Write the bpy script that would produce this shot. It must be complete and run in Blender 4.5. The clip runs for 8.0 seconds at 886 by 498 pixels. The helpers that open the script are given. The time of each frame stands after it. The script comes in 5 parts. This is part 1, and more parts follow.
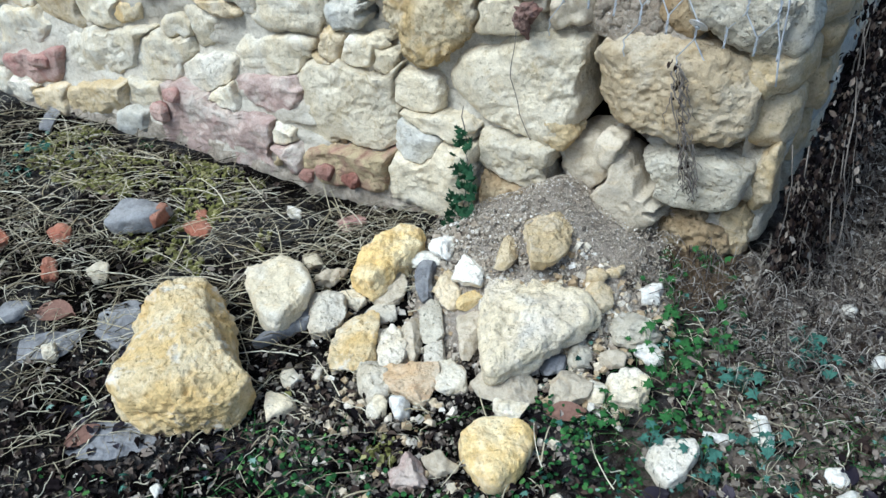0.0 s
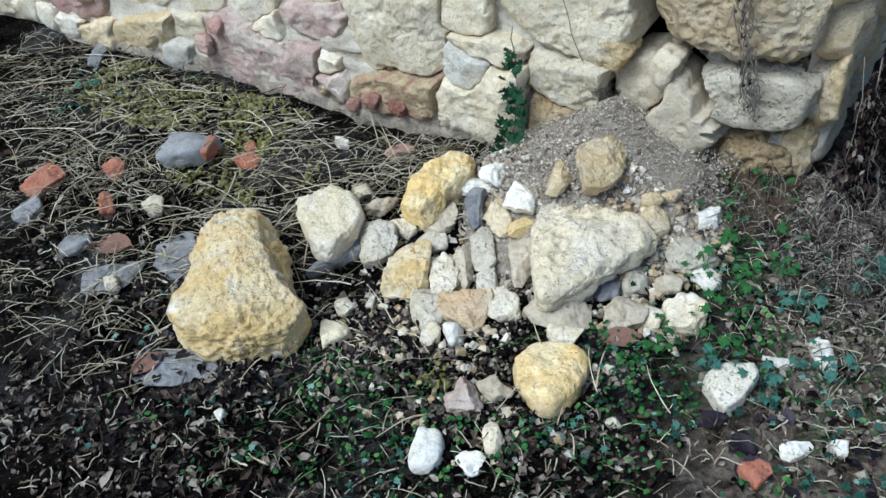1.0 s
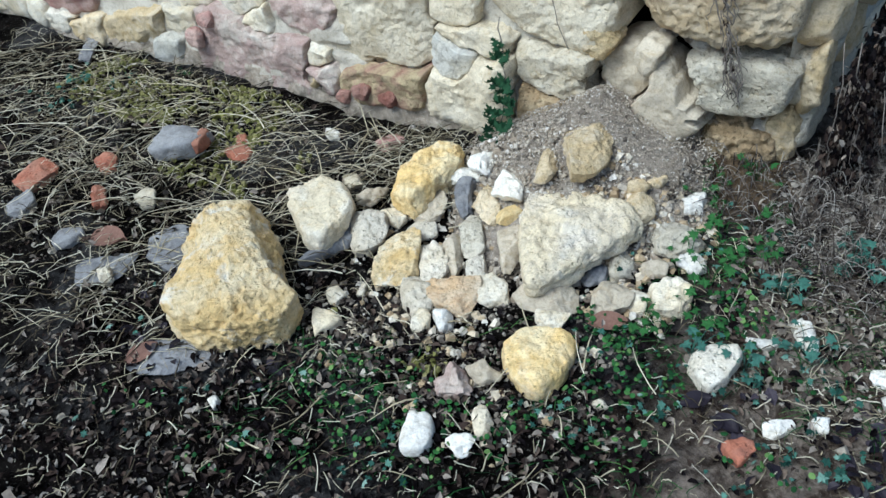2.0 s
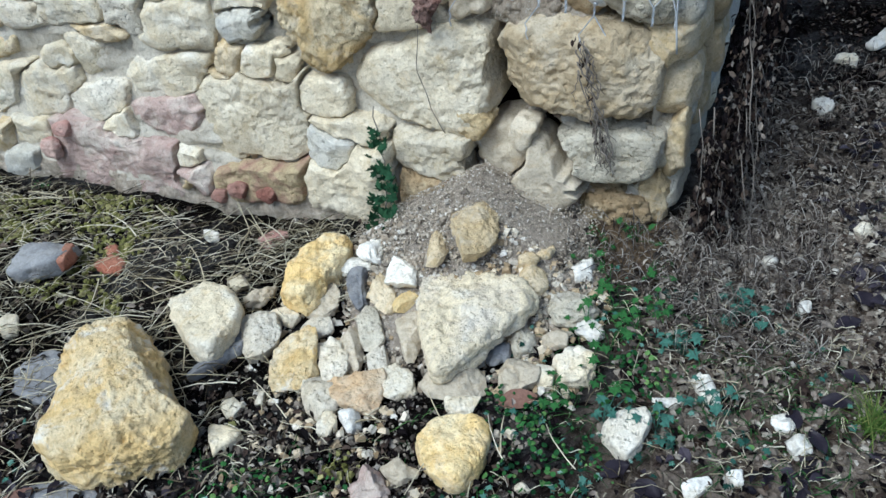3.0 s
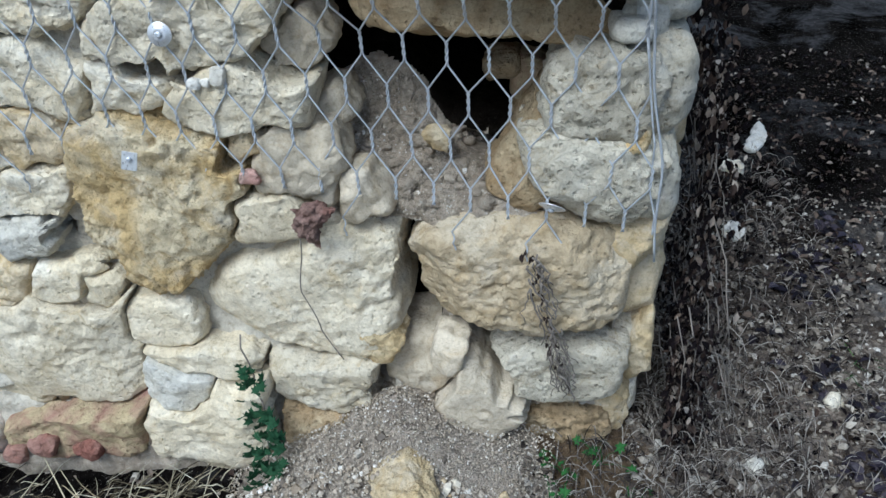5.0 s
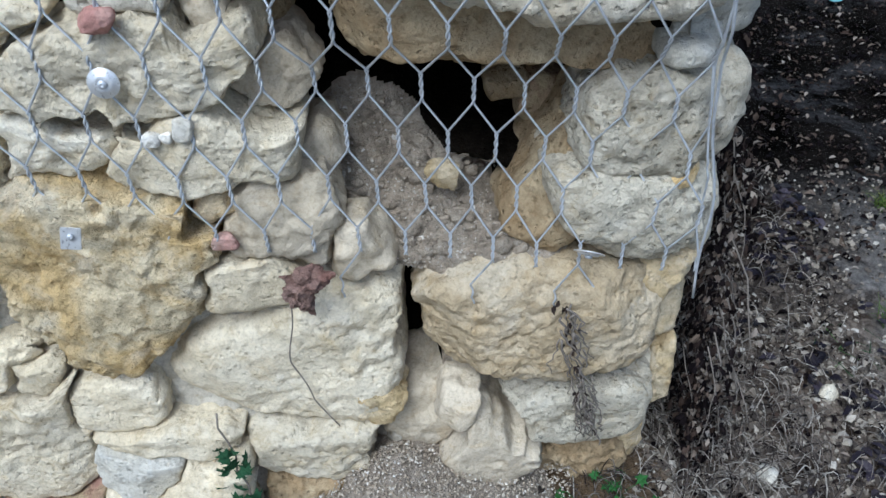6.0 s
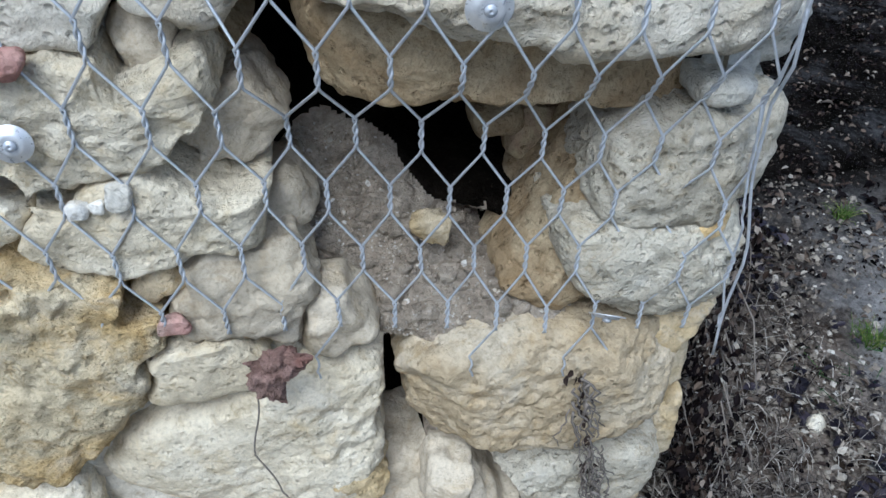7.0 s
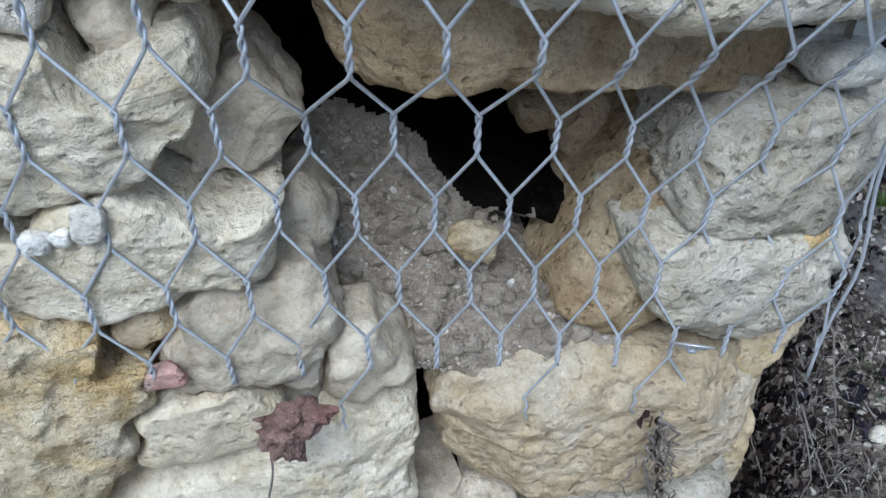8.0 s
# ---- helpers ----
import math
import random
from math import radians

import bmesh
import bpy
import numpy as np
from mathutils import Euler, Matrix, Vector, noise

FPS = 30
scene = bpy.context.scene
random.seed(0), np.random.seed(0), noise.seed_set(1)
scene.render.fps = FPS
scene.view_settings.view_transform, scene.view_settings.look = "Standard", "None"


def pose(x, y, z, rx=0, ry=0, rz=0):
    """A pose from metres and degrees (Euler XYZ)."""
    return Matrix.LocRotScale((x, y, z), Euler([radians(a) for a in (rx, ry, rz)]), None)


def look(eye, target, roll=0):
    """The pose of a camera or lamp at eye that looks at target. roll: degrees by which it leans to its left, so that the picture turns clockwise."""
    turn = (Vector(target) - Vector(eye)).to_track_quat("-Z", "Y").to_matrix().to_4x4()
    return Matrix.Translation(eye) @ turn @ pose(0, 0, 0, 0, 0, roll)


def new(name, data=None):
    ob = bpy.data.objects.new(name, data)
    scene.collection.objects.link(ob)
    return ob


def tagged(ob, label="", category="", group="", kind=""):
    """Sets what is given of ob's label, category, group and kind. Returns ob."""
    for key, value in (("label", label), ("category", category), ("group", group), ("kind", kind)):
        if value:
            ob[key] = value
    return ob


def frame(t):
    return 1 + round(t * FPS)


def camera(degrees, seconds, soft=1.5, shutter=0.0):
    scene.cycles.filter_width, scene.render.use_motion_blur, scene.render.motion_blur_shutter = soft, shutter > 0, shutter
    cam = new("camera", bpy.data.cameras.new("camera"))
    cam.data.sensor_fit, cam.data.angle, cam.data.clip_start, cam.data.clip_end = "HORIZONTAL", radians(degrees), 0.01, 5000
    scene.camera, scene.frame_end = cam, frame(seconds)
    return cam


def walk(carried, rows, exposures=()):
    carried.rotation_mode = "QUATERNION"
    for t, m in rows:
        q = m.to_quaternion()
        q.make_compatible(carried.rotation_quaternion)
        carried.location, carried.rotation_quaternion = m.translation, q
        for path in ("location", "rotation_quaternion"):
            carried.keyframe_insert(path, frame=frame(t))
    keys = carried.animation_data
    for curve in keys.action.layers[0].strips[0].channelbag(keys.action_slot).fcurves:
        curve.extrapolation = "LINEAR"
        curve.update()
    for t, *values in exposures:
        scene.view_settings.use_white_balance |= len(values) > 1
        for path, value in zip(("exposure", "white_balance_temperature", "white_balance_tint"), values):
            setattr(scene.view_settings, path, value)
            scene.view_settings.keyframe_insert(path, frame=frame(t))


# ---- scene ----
cam = camera(60.8, 8.0)
PATH = [
    (0, (-0.008, -0.024, 1.125), (-0.915, 1.306, -0.063), -4.2),
    (0.5, (-0.01, -0.022, 1.116), (-0.965, 1.212, -0.135), -7.3),
    (1, (-0.023, -0.027, 1.109), (-0.978, 1.137, -0.208), -8.3),
    (1.2, (-0.018, -0.023, 1.104), (-0.981, 1.121, -0.226), -8.8),
    (2.3, (0.004, -0.044, 1.122), (-0.908, 1.148, -0.2), -8.5),
    (2.5, (-0.002, -0.028, 1.131), (-0.875, 1.229, -0.156), -8.3),
    (3, (-0.036, -0.014, 1.117), (-0.755, 1.407, -0.093), -7.2),
    (3.5, (-0.081, 0.05, 1.113), (-0.558, 1.569, -0.098), -4.9),
    (4, (-0.17, 0.178, 1.11), (-0.635, 1.755, -0.03), -5.0),
    (4.5, (-0.287, 0.377, 1.147), (-0.593, 1.962, -0.033), -2.4),
    (4.7, (-0.321, 0.42, 1.163), (-0.615, 2.024, 0.005), -3.3),
    (5.8, (-0.516, 0.649, 1.21), (-0.569, 2.183, -0.073), -1.7),
    (6, (-0.555, 0.687, 1.209), (-0.522, 2.21, -0.087), -1.6),
    (6.5, (-0.604, 0.757, 1.192), (-0.403, 2.277, -0.092), 2.0),
    (7, (-0.628, 0.853, 1.172), (-0.381, 2.355, -0.125), 1.4),
    (7.5, (-0.664, 0.933, 1.129), (-0.376, 2.456, -0.136), 0.6),
    (8, (-0.657, 0.989, 1.099), (-0.39, 2.468, -0.221), 0.5),
]
EXPOSURES = [(0.0, 0.76, 5560, 1), (0.5, 0.57, 5560, 1), (2.5, 0.62, 5560, 1), (4.0, 0.55, 5500, 1), (6.5, 0.57, 5470, 5), (8.0, 0.55, 5320, 5)]
walk(cam, [(t, look(eye, target, roll)) for t, eye, target, roll in PATH], EXPOSURES)

# ---------------------------------------------------------------- light
world = bpy.data.worlds.new("overcast_sky")
scene.world = world
world.use_nodes = True
wn = world.node_tree
sky = wn.nodes.new("ShaderNodeTexSky")
sky.sky_type = "NISHITA"
sky.sun_disc = False
sky.sun_elevation = radians(52)
sky.sun_rotation = radians(200)
sky.air_density, sky.dust_density, sky.ozone_density = 1.0, 2.5, 1.0
wn.links.new(sky.outputs["Color"], wn.nodes["Background"].inputs["Color"])
wn.nodes["Background"].inputs["Strength"].default_value = 0.095
sun = new("sun", bpy.data.lights.new("sun", "SUN"))
sun.data.energy, sun.data.angle, sun.data.color = 2.2, radians(32), (1.0, 0.98, 0.95)
sun.matrix_basis = look((-0.9, -1.2, 3.2), (0, 0.5, 0))


# ---------------------------------------------------------------- noise and mesh helpers
def lattice(i, j, k, seed):
    h = (i * 374761393 + j * 668265263 + k * 1274126177 + seed * 974634777) & 0xFFFFFFFF
    h = ((h ^ (h >> 13)) * 1103515245) & 0xFFFFFFFF
    return ((h ^ (h >> 16)) & 0xFFFF) / 32767.5 - 1.0


def vnoise(p, seed=0):
    """Smooth value noise in -1..1 at an array of points."""
    f = np.floor(p)
    i, u = f.astype(np.int64), p - f
    u = u * u * u * (u * (u * 6 - 15) + 10)
    out = 0
    for a in (0, 1):
        for b in (0, 1):
            for c in (0, 1):
                weight = ((u[:, 0] if a else 1 - u[:, 0]) * (u[:, 1] if b else 1 - u[:, 1]) * (u[:, 2] if c else 1 - u[:, 2]))
                out = out + weight * lattice(i[:, 0] + a, i[:, 1] + b, i[:, 2] + c, seed)
    return out


def fbm(p, seed=0, octaves=3):
    return sum(vnoise(p * 2.03 ** o, seed + 17 * o) * 0.5 ** o for o in range(octaves))


def flat3(x, y):
    x, y = np.broadcast_arrays(np.asarray(x, float), np.asarray(y, float))
    return np.stack([x.ravel(), y.ravel(), np.zeros(x.size)], 1)


def mesh_of(name, verts, faces, material, smooth=True):
    me = bpy.data.meshes.new(name)
    me.from_pydata([tuple(v) for v in verts], [], [tuple(f) for f in faces])
    if smooth:
        me.polygons.foreach_set("use_smooth", [True] * len(me.polygons))
    if material:
        me.materials.append(material)
    me.update()
    return me


def part_mesh(name, me, parent, label=""):
    ob = new(name, me)
    ob.parent = parent
    return tagged(ob, label)


def grid_faces(rows, cols):
    a = np.arange(rows * cols).reshape(rows, cols)
    return np.stack([a[:-1, :-1], a[:-1, 1:], a[1:, 1:], a[1:, :-1]], -1).reshape(-1, 4).tolist()


def tube(path, radius, sides=5):
    """Vertices and faces of a round wire along a path; radius may taper."""
    path = np.asarray(path, float)
    radius = np.broadcast_to(np.asarray(radius, float), (len(path),))
    way = np.gradient(path, axis=0)
    way /= np.linalg.norm(way, axis=1)[:, None] + 1e-9
    ref = np.where(np.abs(way[:, 1:2]) > 0.9, [[1.0, 0, 0]], [[0, 1.0, 0]])
    a = np.cross(way, ref)
    a /= np.linalg.norm(a, axis=1)[:, None] + 1e-9
    b = np.cross(way, a)
    ang = np.arange(sides) * 2 * math.pi / sides
    ring = path[:, None] + radius[:, None, None] * (a[:, None] * np.cos(ang)[None, :, None] + b[:, None] * np.sin(ang)[None, :, None])
    faces = []
    for i in range(len(path) - 1):
        for j in range(sides):
            k = (j + 1) % sides
            faces.append((i * sides + j, i * sides + k, (i + 1) * sides + k, (i + 1) * sides + j))
    faces.append(tuple(range(sides - 1, -1, -1)))
    faces.append(tuple(range((len(path) - 1) * sides, len(path) * sides)))
    return ring.reshape(-1, 3), faces


class Heap:
    """Collects many small pieces into one mesh."""

    def __init__(self):
        self.v, self.f, self.n = [], [], 0

    def add(self, verts, faces):
        self.v.append(np.asarray(verts, float))
        self.f += [tuple(i + self.n for i in f) for f in faces]
        self.n += len(verts)

    def mesh(self, name, material, smooth=False):
        return mesh_of(name, np.concatenate(self.v), self.f, material, smooth)


CUBES = {}


def cube_ball(n):
    """Directions and quads of a cube's grid with n steps a side, corners merged."""
    if n not in CUBES:
        index, verts, faces = {}, [], []
        for axis in range(3):
            for sign in (-1, 1):
                ids = np.zeros((n + 1, n + 1), int)
                for i in range(n + 1):
                    for j in range(n + 1):
                        c = [0, 0, 0]
                        c[axis] = sign * n
                        c[(axis + 1) % 3], c[(axis + 2) % 3] = 2 * i - n, 2 * j - n
                        key = tuple(c)
                        if key not in index:
                            index[key] = len(verts)
                            verts.append(c)
                        ids[i, j] = index[key]
                for i in range(n):
                    for j in range(n):
                        q = (ids[i, j], ids[i + 1, j], ids[i + 1, j + 1], ids[i, j + 1])
                        faces.append(q if sign > 0 else q[::-1])
        d = np.tan(np.array(verts, float) / n * math.pi / 4)
        CUBES[n] = (d / np.linalg.norm(d, axis=1)[:, None], faces)
    return CUBES[n]


def stone_mesh(name, w, h, d, taper, flare, shear, square, material, seed, chips=7, rough=1.0, n=20, bite=(0.70, 0.92), waist=None, trim=None):
    """A broken stone: a rounded block, tapered and sheared, chipped along random planes, with relief at three scales.
    Its axes: width, height, and outwards. waist: its breadth along its width; trim: fits it in between its neighbours."""
    ball, faces = cube_ball(n)
    p = ball / (np.abs(ball) ** square).sum(1)[:, None] ** (1 / square)
    rng = np.random.default_rng(seed)
    for _ in range(chips):
        q = rng.normal(size=3) * (0.8, 0.8, 1.1)
        q /= np.linalg.norm(q)
        side = p @ q
        p = p - np.outer(np.maximum(0, side - side.max() * rng.uniform(*bite)), q) * 0.92
    v = p[:, 1] * (np.interp(p[:, 0], *waist) if waist else 1 + flare * p[:, 0])
    u = p[:, 0] * (1 + taper * p[:, 1]) + shear * v
    p = np.stack([u * w / 2, v * h / 2, p[:, 2] * d / 2], 1)
    if trim:
        p = trim(p)
    size = min(w, h, d * 1.4)
    out = p / (np.array([w, h, d]) ** 2)
    out /= np.linalg.norm(out, axis=1)[:, None] + 1e-9
    shift = rng.uniform(-50, 50, 3)
    lump = fbm(p / size * 2.2 + shift, seed, 2) * size * (0.05 if size > 0.08 else 0.03)
    patchy = 0.35 + 0.65 * np.clip(fbm(p * 9 + shift, seed + 3, 2) + 0.5, 0, 1)
    turned = p @ np.linalg.qr(rng.normal(size=(3, 3)))[0]
    ledge = np.abs(fbm(turned * (22, 34, 26) * rng.uniform(0.7, 1.25) + shift, seed + 5, 4)) * -0.0075 * min(1, size / 0.07) * min(rough, 1.3)
    grain = (fbm(p * 70 + shift, seed + 9, 4) * 0.0030 + vnoise(p * 150 + shift, seed + 11) * 0.0009) * rough * min(1, size / 0.04)
    p = p + out * (lump + (ledge + grain) * patchy + 0.002)[:, None]
    return mesh_of(name, p, faces, material)


# ---------------------------------------------------------------- materials
def nodes_of(name, roughness=0.9, specular=0.12):
    m = bpy.data.materials.new(name)
    m.use_nodes = True
    nt = m.node_tree
    b = nt.nodes["Principled BSDF"]
    b.inputs["Roughness"].default_value = roughness
    b.inputs["Specular IOR Level"].default_value = specular
    return m, nt, b


def noise_node(nt, vector, scale, detail=5.0, rough=0.6, distortion=0.0):
    n = nt.nodes.new("ShaderNodeTexNoise")
    n.inputs["Scale"].default_value, n.inputs["Detail"].default_value = scale, detail
    n.inputs["Roughness"].default_value, n.inputs["Distortion"].default_value = rough, distortion
    nt.links.new(vector, n.inputs["Vector"])
    return n.outputs["Fac"]


def ramp(nt, fac, stops):
    r = nt.nodes.new("ShaderNodeValToRGB")
    e = r.color_ramp.elements
    for i, (at, c) in enumerate(stops):
        el = e[i] if i < 2 else e.new(at)
        el.position, el.color = at, (*c, 1)
    nt.links.new(fac, r.inputs["Fac"])
    return r.outputs["Color"]


def mix(nt, fac, a, b, kind="MIX"):
    m = nt.nodes.new("ShaderNodeMix")
    m.data_type, m.blend_type = "RGBA", kind
    for value, socket in ((fac, m.inputs[0]), (a, m.inputs[6]), (b, m.inputs[7])):
        if isinstance(value, (int, float)):
            socket.default_value = value
        elif isinstance(value, tuple):
            socket.default_value = (*value, 1)
        else:
            nt.links.new(value, socket)
    return m.outputs[2]


def bump(nt, height, strength, distance, normal=None):
    b = nt.nodes.new("ShaderNodeBump")
    b.inputs["Strength"].default_value, b.inputs["Distance"].default_value = strength, distance
    nt.links.new(height, b.inputs["Height"])
    if normal:
        nt.links.new(normal, b.inputs["Normal"])
    return b.outputs["Normal"]


def stone_coords(nt):
    """Metres on the piece, shifted from piece to piece."""
    tex, info = nt.nodes.new("ShaderNodeTexCoord"), nt.nodes.new("ShaderNodeObjectInfo")
    add, mul = nt.nodes.new("ShaderNodeVectorMath"), nt.nodes.new("ShaderNodeVectorMath")
    mul.operation = "MULTIPLY"
    mul.inputs[1].default_value = (37, 53, 71)
    nt.links.new(info.outputs["Random"], mul.inputs[0])
    nt.links.new(tex.outputs["Object"], add.inputs[0])
    nt.links.new(mul.outputs[0], add.inputs[1])
    return add.outputs[0], info.outputs["Random"]


def limestone(name, main, patch, stain, pits=0.35, patchy=0.5, relief=1.0, white=0.0):
    m, nt, b = nodes_of(name, 0.92)
    co, rnd = stone_coords(nt)
    broad = noise_node(nt, co, 9, 4, 0.6, 0.6)
    c = mix(nt, ramp(nt, broad, [(patchy - 0.09, (0, 0, 0)), (patchy + 0.1, (1, 1, 1))]), main, patch)
    veins = noise_node(nt, co, 24, 6, 0.7, 1.2)
    c = mix(nt, ramp(nt, veins, [(0.52, (0, 0, 0)), (0.72, (0.75, 0.75, 0.75))]), c, stain)
    fine = noise_node(nt, co, 210, 4, 0.7)
    c = mix(nt, 0.75, c, ramp(nt, fine, [(0.25, (0.62, 0.60, 0.57)), (0.48, (1, 1, 1)), (0.8, (1.18, 1.18, 1.17))]), "MULTIPLY")
    c = mix(nt, 0.8, c, ramp(nt, noise_node(nt, co, 55, 5, 0.7, 0.3), [(0.30, (0.68, 0.66, 0.62)), (0.50, (1, 1, 1)), (0.72, (1.1, 1.1, 1.09))]), "MULTIPLY")
    if white:
        chalk = noise_node(nt, co, 13, 5, 0.65, 0.4)
        c = mix(nt, ramp(nt, chalk, [(0.56, (0, 0, 0)), (0.68, (white, white, white))]), c, (0.76, 0.73, 0.66))
    tone = nt.nodes.new("ShaderNodeHueSaturation")
    math_node = nt.nodes.new("ShaderNodeMapRange")
    math_node.inputs["To Min"].default_value, math_node.inputs["To Max"].default_value = 0.86, 1.12
    nt.links.new(rnd, math_node.inputs["Value"])
    nt.links.new(math_node.outputs[0], tone.inputs["Value"])
    nt.links.new(tone.outputs["Color"], b.inputs["Base Color"])
    vor = nt.nodes.new("ShaderNodeTexVoronoi")
    vor.inputs["Scale"].default_value = 85
    warp = noise_node(nt, co, 42, 6, 0.72, 0.4)
    nt.links.new(co, vor.inputs["Vector"])
    # Within the broad patches the colour darkens towards each pit's centre.
    pit_tone = mix(nt, ramp(nt, broad, [(0.35, (0, 0, 0)), (0.55, (1, 1, 1))]), (1, 1, 1), ramp(nt, vor.outputs["Distance"], [(0.04, (0.55, 0.50, 0.43)), (0.17, (1, 1, 1))]))
    nt.links.new(mix(nt, min(1.0, 0.2 + 0.7 * pits), c, pit_tone, "MULTIPLY"), tone.inputs["Color"])
    pit = ramp(nt, vor.outputs["Distance"], [(0.08, (0, 0, 0)), (0.35, (1, 1, 1))])
    n1 = bump(nt, warp, 0.9 * relief, 0.0075)
    n2 = bump(nt, pit, min(1.0, pits * 1.8), 0.004, n1)
    n3 = bump(nt, noise_node(nt, co, 330, 3, 0.7), 0.8 * relief, 0.0024, n2)
    nt.links.new(n3, b.inputs["Normal"])
    return m


STONE = {
    "cream": limestone("cream_limestone", (0.68, 0.595, 0.435), (0.73, 0.68, 0.57), (0.58, 0.455, 0.265), 0.3, 0.5, 1.0, 0.4),
    "ochre": limestone("ochre_limestone", (0.67, 0.495, 0.25), (0.74, 0.63, 0.43), (0.50, 0.32, 0.115), 0.4, 0.5, 1.5, 0.3),
    "tan": limestone("tan_limestone", (0.57, 0.45, 0.27), (0.64, 0.54, 0.38), (0.47, 0.32, 0.13), 0.3, 0.5, 1.0, 0.35),
    "white": limestone("white_chalkstone", (0.74, 0.72, 0.67), (0.70, 0.66, 0.57), (0.60, 0.53, 0.42), 0.25, 0.55, 0.8, 0.5),
    "whitestone": limestone("pitted_white_limestone", (0.70, 0.65, 0.55), (0.66, 0.58, 0.44), (0.50, 0.44, 0.35), 0.6, 0.55, 1.1, 0.5),
    "grey": limestone("grey_limestone", (0.53, 0.52, 0.48), (0.59, 0.56, 0.48), (0.42, 0.40, 0.36), 0.3, 0.5, 1.0, 0.35),
    "greystone": limestone("lichened_grey_limestone", (0.65, 0.60, 0.49), (0.54, 0.49, 0.39), (0.42, 0.33, 0.20), 0.6, 0.5, 1.3, 0.5),
    "dusty": limestone("dusty_limestone", (0.47, 0.41, 0.315), (0.53, 0.47, 0.375), (0.42, 0.335, 0.22), 0.15, 0.5, 0.6),
    "beige": limestone("dusty_beige_limestone", (0.61, 0.535, 0.395), (0.68, 0.615, 0.485), (0.52, 0.415, 0.25), 0.3, 0.5, 0.9, 0.25),
    "dustblock": limestone("dusty_tan_limestone", (0.44, 0.355, 0.235), (0.55, 0.48, 0.365), (0.38, 0.275, 0.14), 0.35, 0.58, 1.0, 0.25),
    "slabstone": limestone("pitted_cream_limestone", (0.71, 0.615, 0.44), (0.66, 0.60, 0.50), (0.50, 0.44, 0.35), 0.4, 0.55, 1.2, 0.4),
    "gold": limestone("golden_limestone", (0.75, 0.545, 0.24), (0.77, 0.65, 0.41), (0.60, 0.385, 0.13), 0.35, 0.52, 1.2, 0.25),
    "darkred": limestone("dark_red_stone", (0.24, 0.11, 0.085), (0.36, 0.22, 0.18), (0.12, 0.05, 0.04), 0.4, 0.5, 1.2),
    "boulder": limestone("chalk_streaked_ochre_limestone", (0.70, 0.515, 0.245), (0.76, 0.64, 0.42), (0.56, 0.35, 0.12), 0.5, 0.5, 1.3, 0.9),
    "orange": limestone("orange_stained_limestone", (0.66, 0.47, 0.28), (0.72, 0.62, 0.47), (0.58, 0.33, 0.16), 0.3, 0.5, 1.0, 0.3),
    "slate": limestone("blue_grey_slate", (0.17, 0.173, 0.185), (0.27, 0.27, 0.275), (0.11, 0.108, 0.112), 0.1, 0.5, 0.5),
    "earthstone": limestone("earth_stained_limestone", (0.36, 0.265, 0.155), (0.46, 0.37, 0.24), (0.25, 0.165, 0.08), 0.5, 0.5, 1.2),
    "redstone": limestone("red_stained_limestone", (0.52, 0.42, 0.26), (0.36, 0.20, 0.16), (0.26, 0.12, 0.10), 0.4, 0.55, 1.1),
    "pinkstone": limestone("pink_limestone", (0.45, 0.34, 0.30), (0.59, 0.52, 0.45), (0.33, 0.20, 0.18), 0.3, 0.55, 0.9, 0.3),
    "brick": limestone("red_brick", (0.32, 0.125, 0.08), (0.36, 0.19, 0.135), (0.20, 0.10, 0.08), 0.3, 0.5, 0.6),
    "brickpink": limestone("weathered_pink_brick", (0.42, 0.23, 0.20), (0.50, 0.36, 0.31), (0.30, 0.14, 0.12), 0.4, 0.5, 0.8),
}
LABEL = {
    "cream": "cream limestone rubble stone with rough broken faces",
    "ochre": "ochre yellow limestone boulder with crumbly surface",
    "tan": "tan limestone rubble stone with broken edges",
    "white": "white chalky stone with clean broken faces",
    "whitestone": "large pale limestone slab with pitted face",
    "greystone": "grey weathered limestone lump fallen from wall",
    "dusty": "dust-covered beige limestone lump in the rubble",
    "dustblock": "dusty tan limestone block",
    "slabstone": "large cream limestone slab with pitted face leaning on the heap",
    "boulder": "large ochre limestone boulder with a chalky streak",
    "gold": "golden yellow limestone lump with crumbly surface",
    "orange": "orange-stained limestone lump in the rubble",
    "slate": "blue-grey flat slate fragment",
    "brick": "broken red brick fragment on the soil",
    "brickpink": "weathered pink brick fragment beside the wall",
    "pinkstone": "pinkish limestone lump with rough face",
}


def earth(name, dark, light, grit, scale=6.0, relief=1.0):
    m, nt, b = nodes_of(name, 0.95, 0.0)
    tex = nt.nodes.new("ShaderNodeTexCoord")
    co = tex.outputs["Object"]
    c = mix(nt, ramp(nt, noise_node(nt, co, scale, 6, 0.65, 0.5), [(0.38, (0, 0, 0)), (0.62, (1, 1, 1))]), dark, light)
    speck = noise_node(nt, co, 150, 4, 0.75)
    c = mix(nt, ramp(nt, speck, [(0.56, (0, 0, 0)), (0.68, (0.9, 0.9, 0.9))]), c, grit)
    c = mix(nt, 0.8, c, ramp(nt, noise_node(nt, co, 60, 5, 0.7), [(0.3, (0.45, 0.45, 0.45)), (0.6, (1.1, 1.1, 1.1))]), "MULTIPLY")
    nt.links.new(c, b.inputs["Base Color"])
    n1 = bump(nt, noise_node(nt, co, 45, 6, 0.75), 1.0 * relief, 0.015)
    nt.links.new(bump(nt, noise_node(nt, co, 260, 4, 0.7), 0.8 * relief, 0.004, n1), b.inputs["Normal"])
    return m


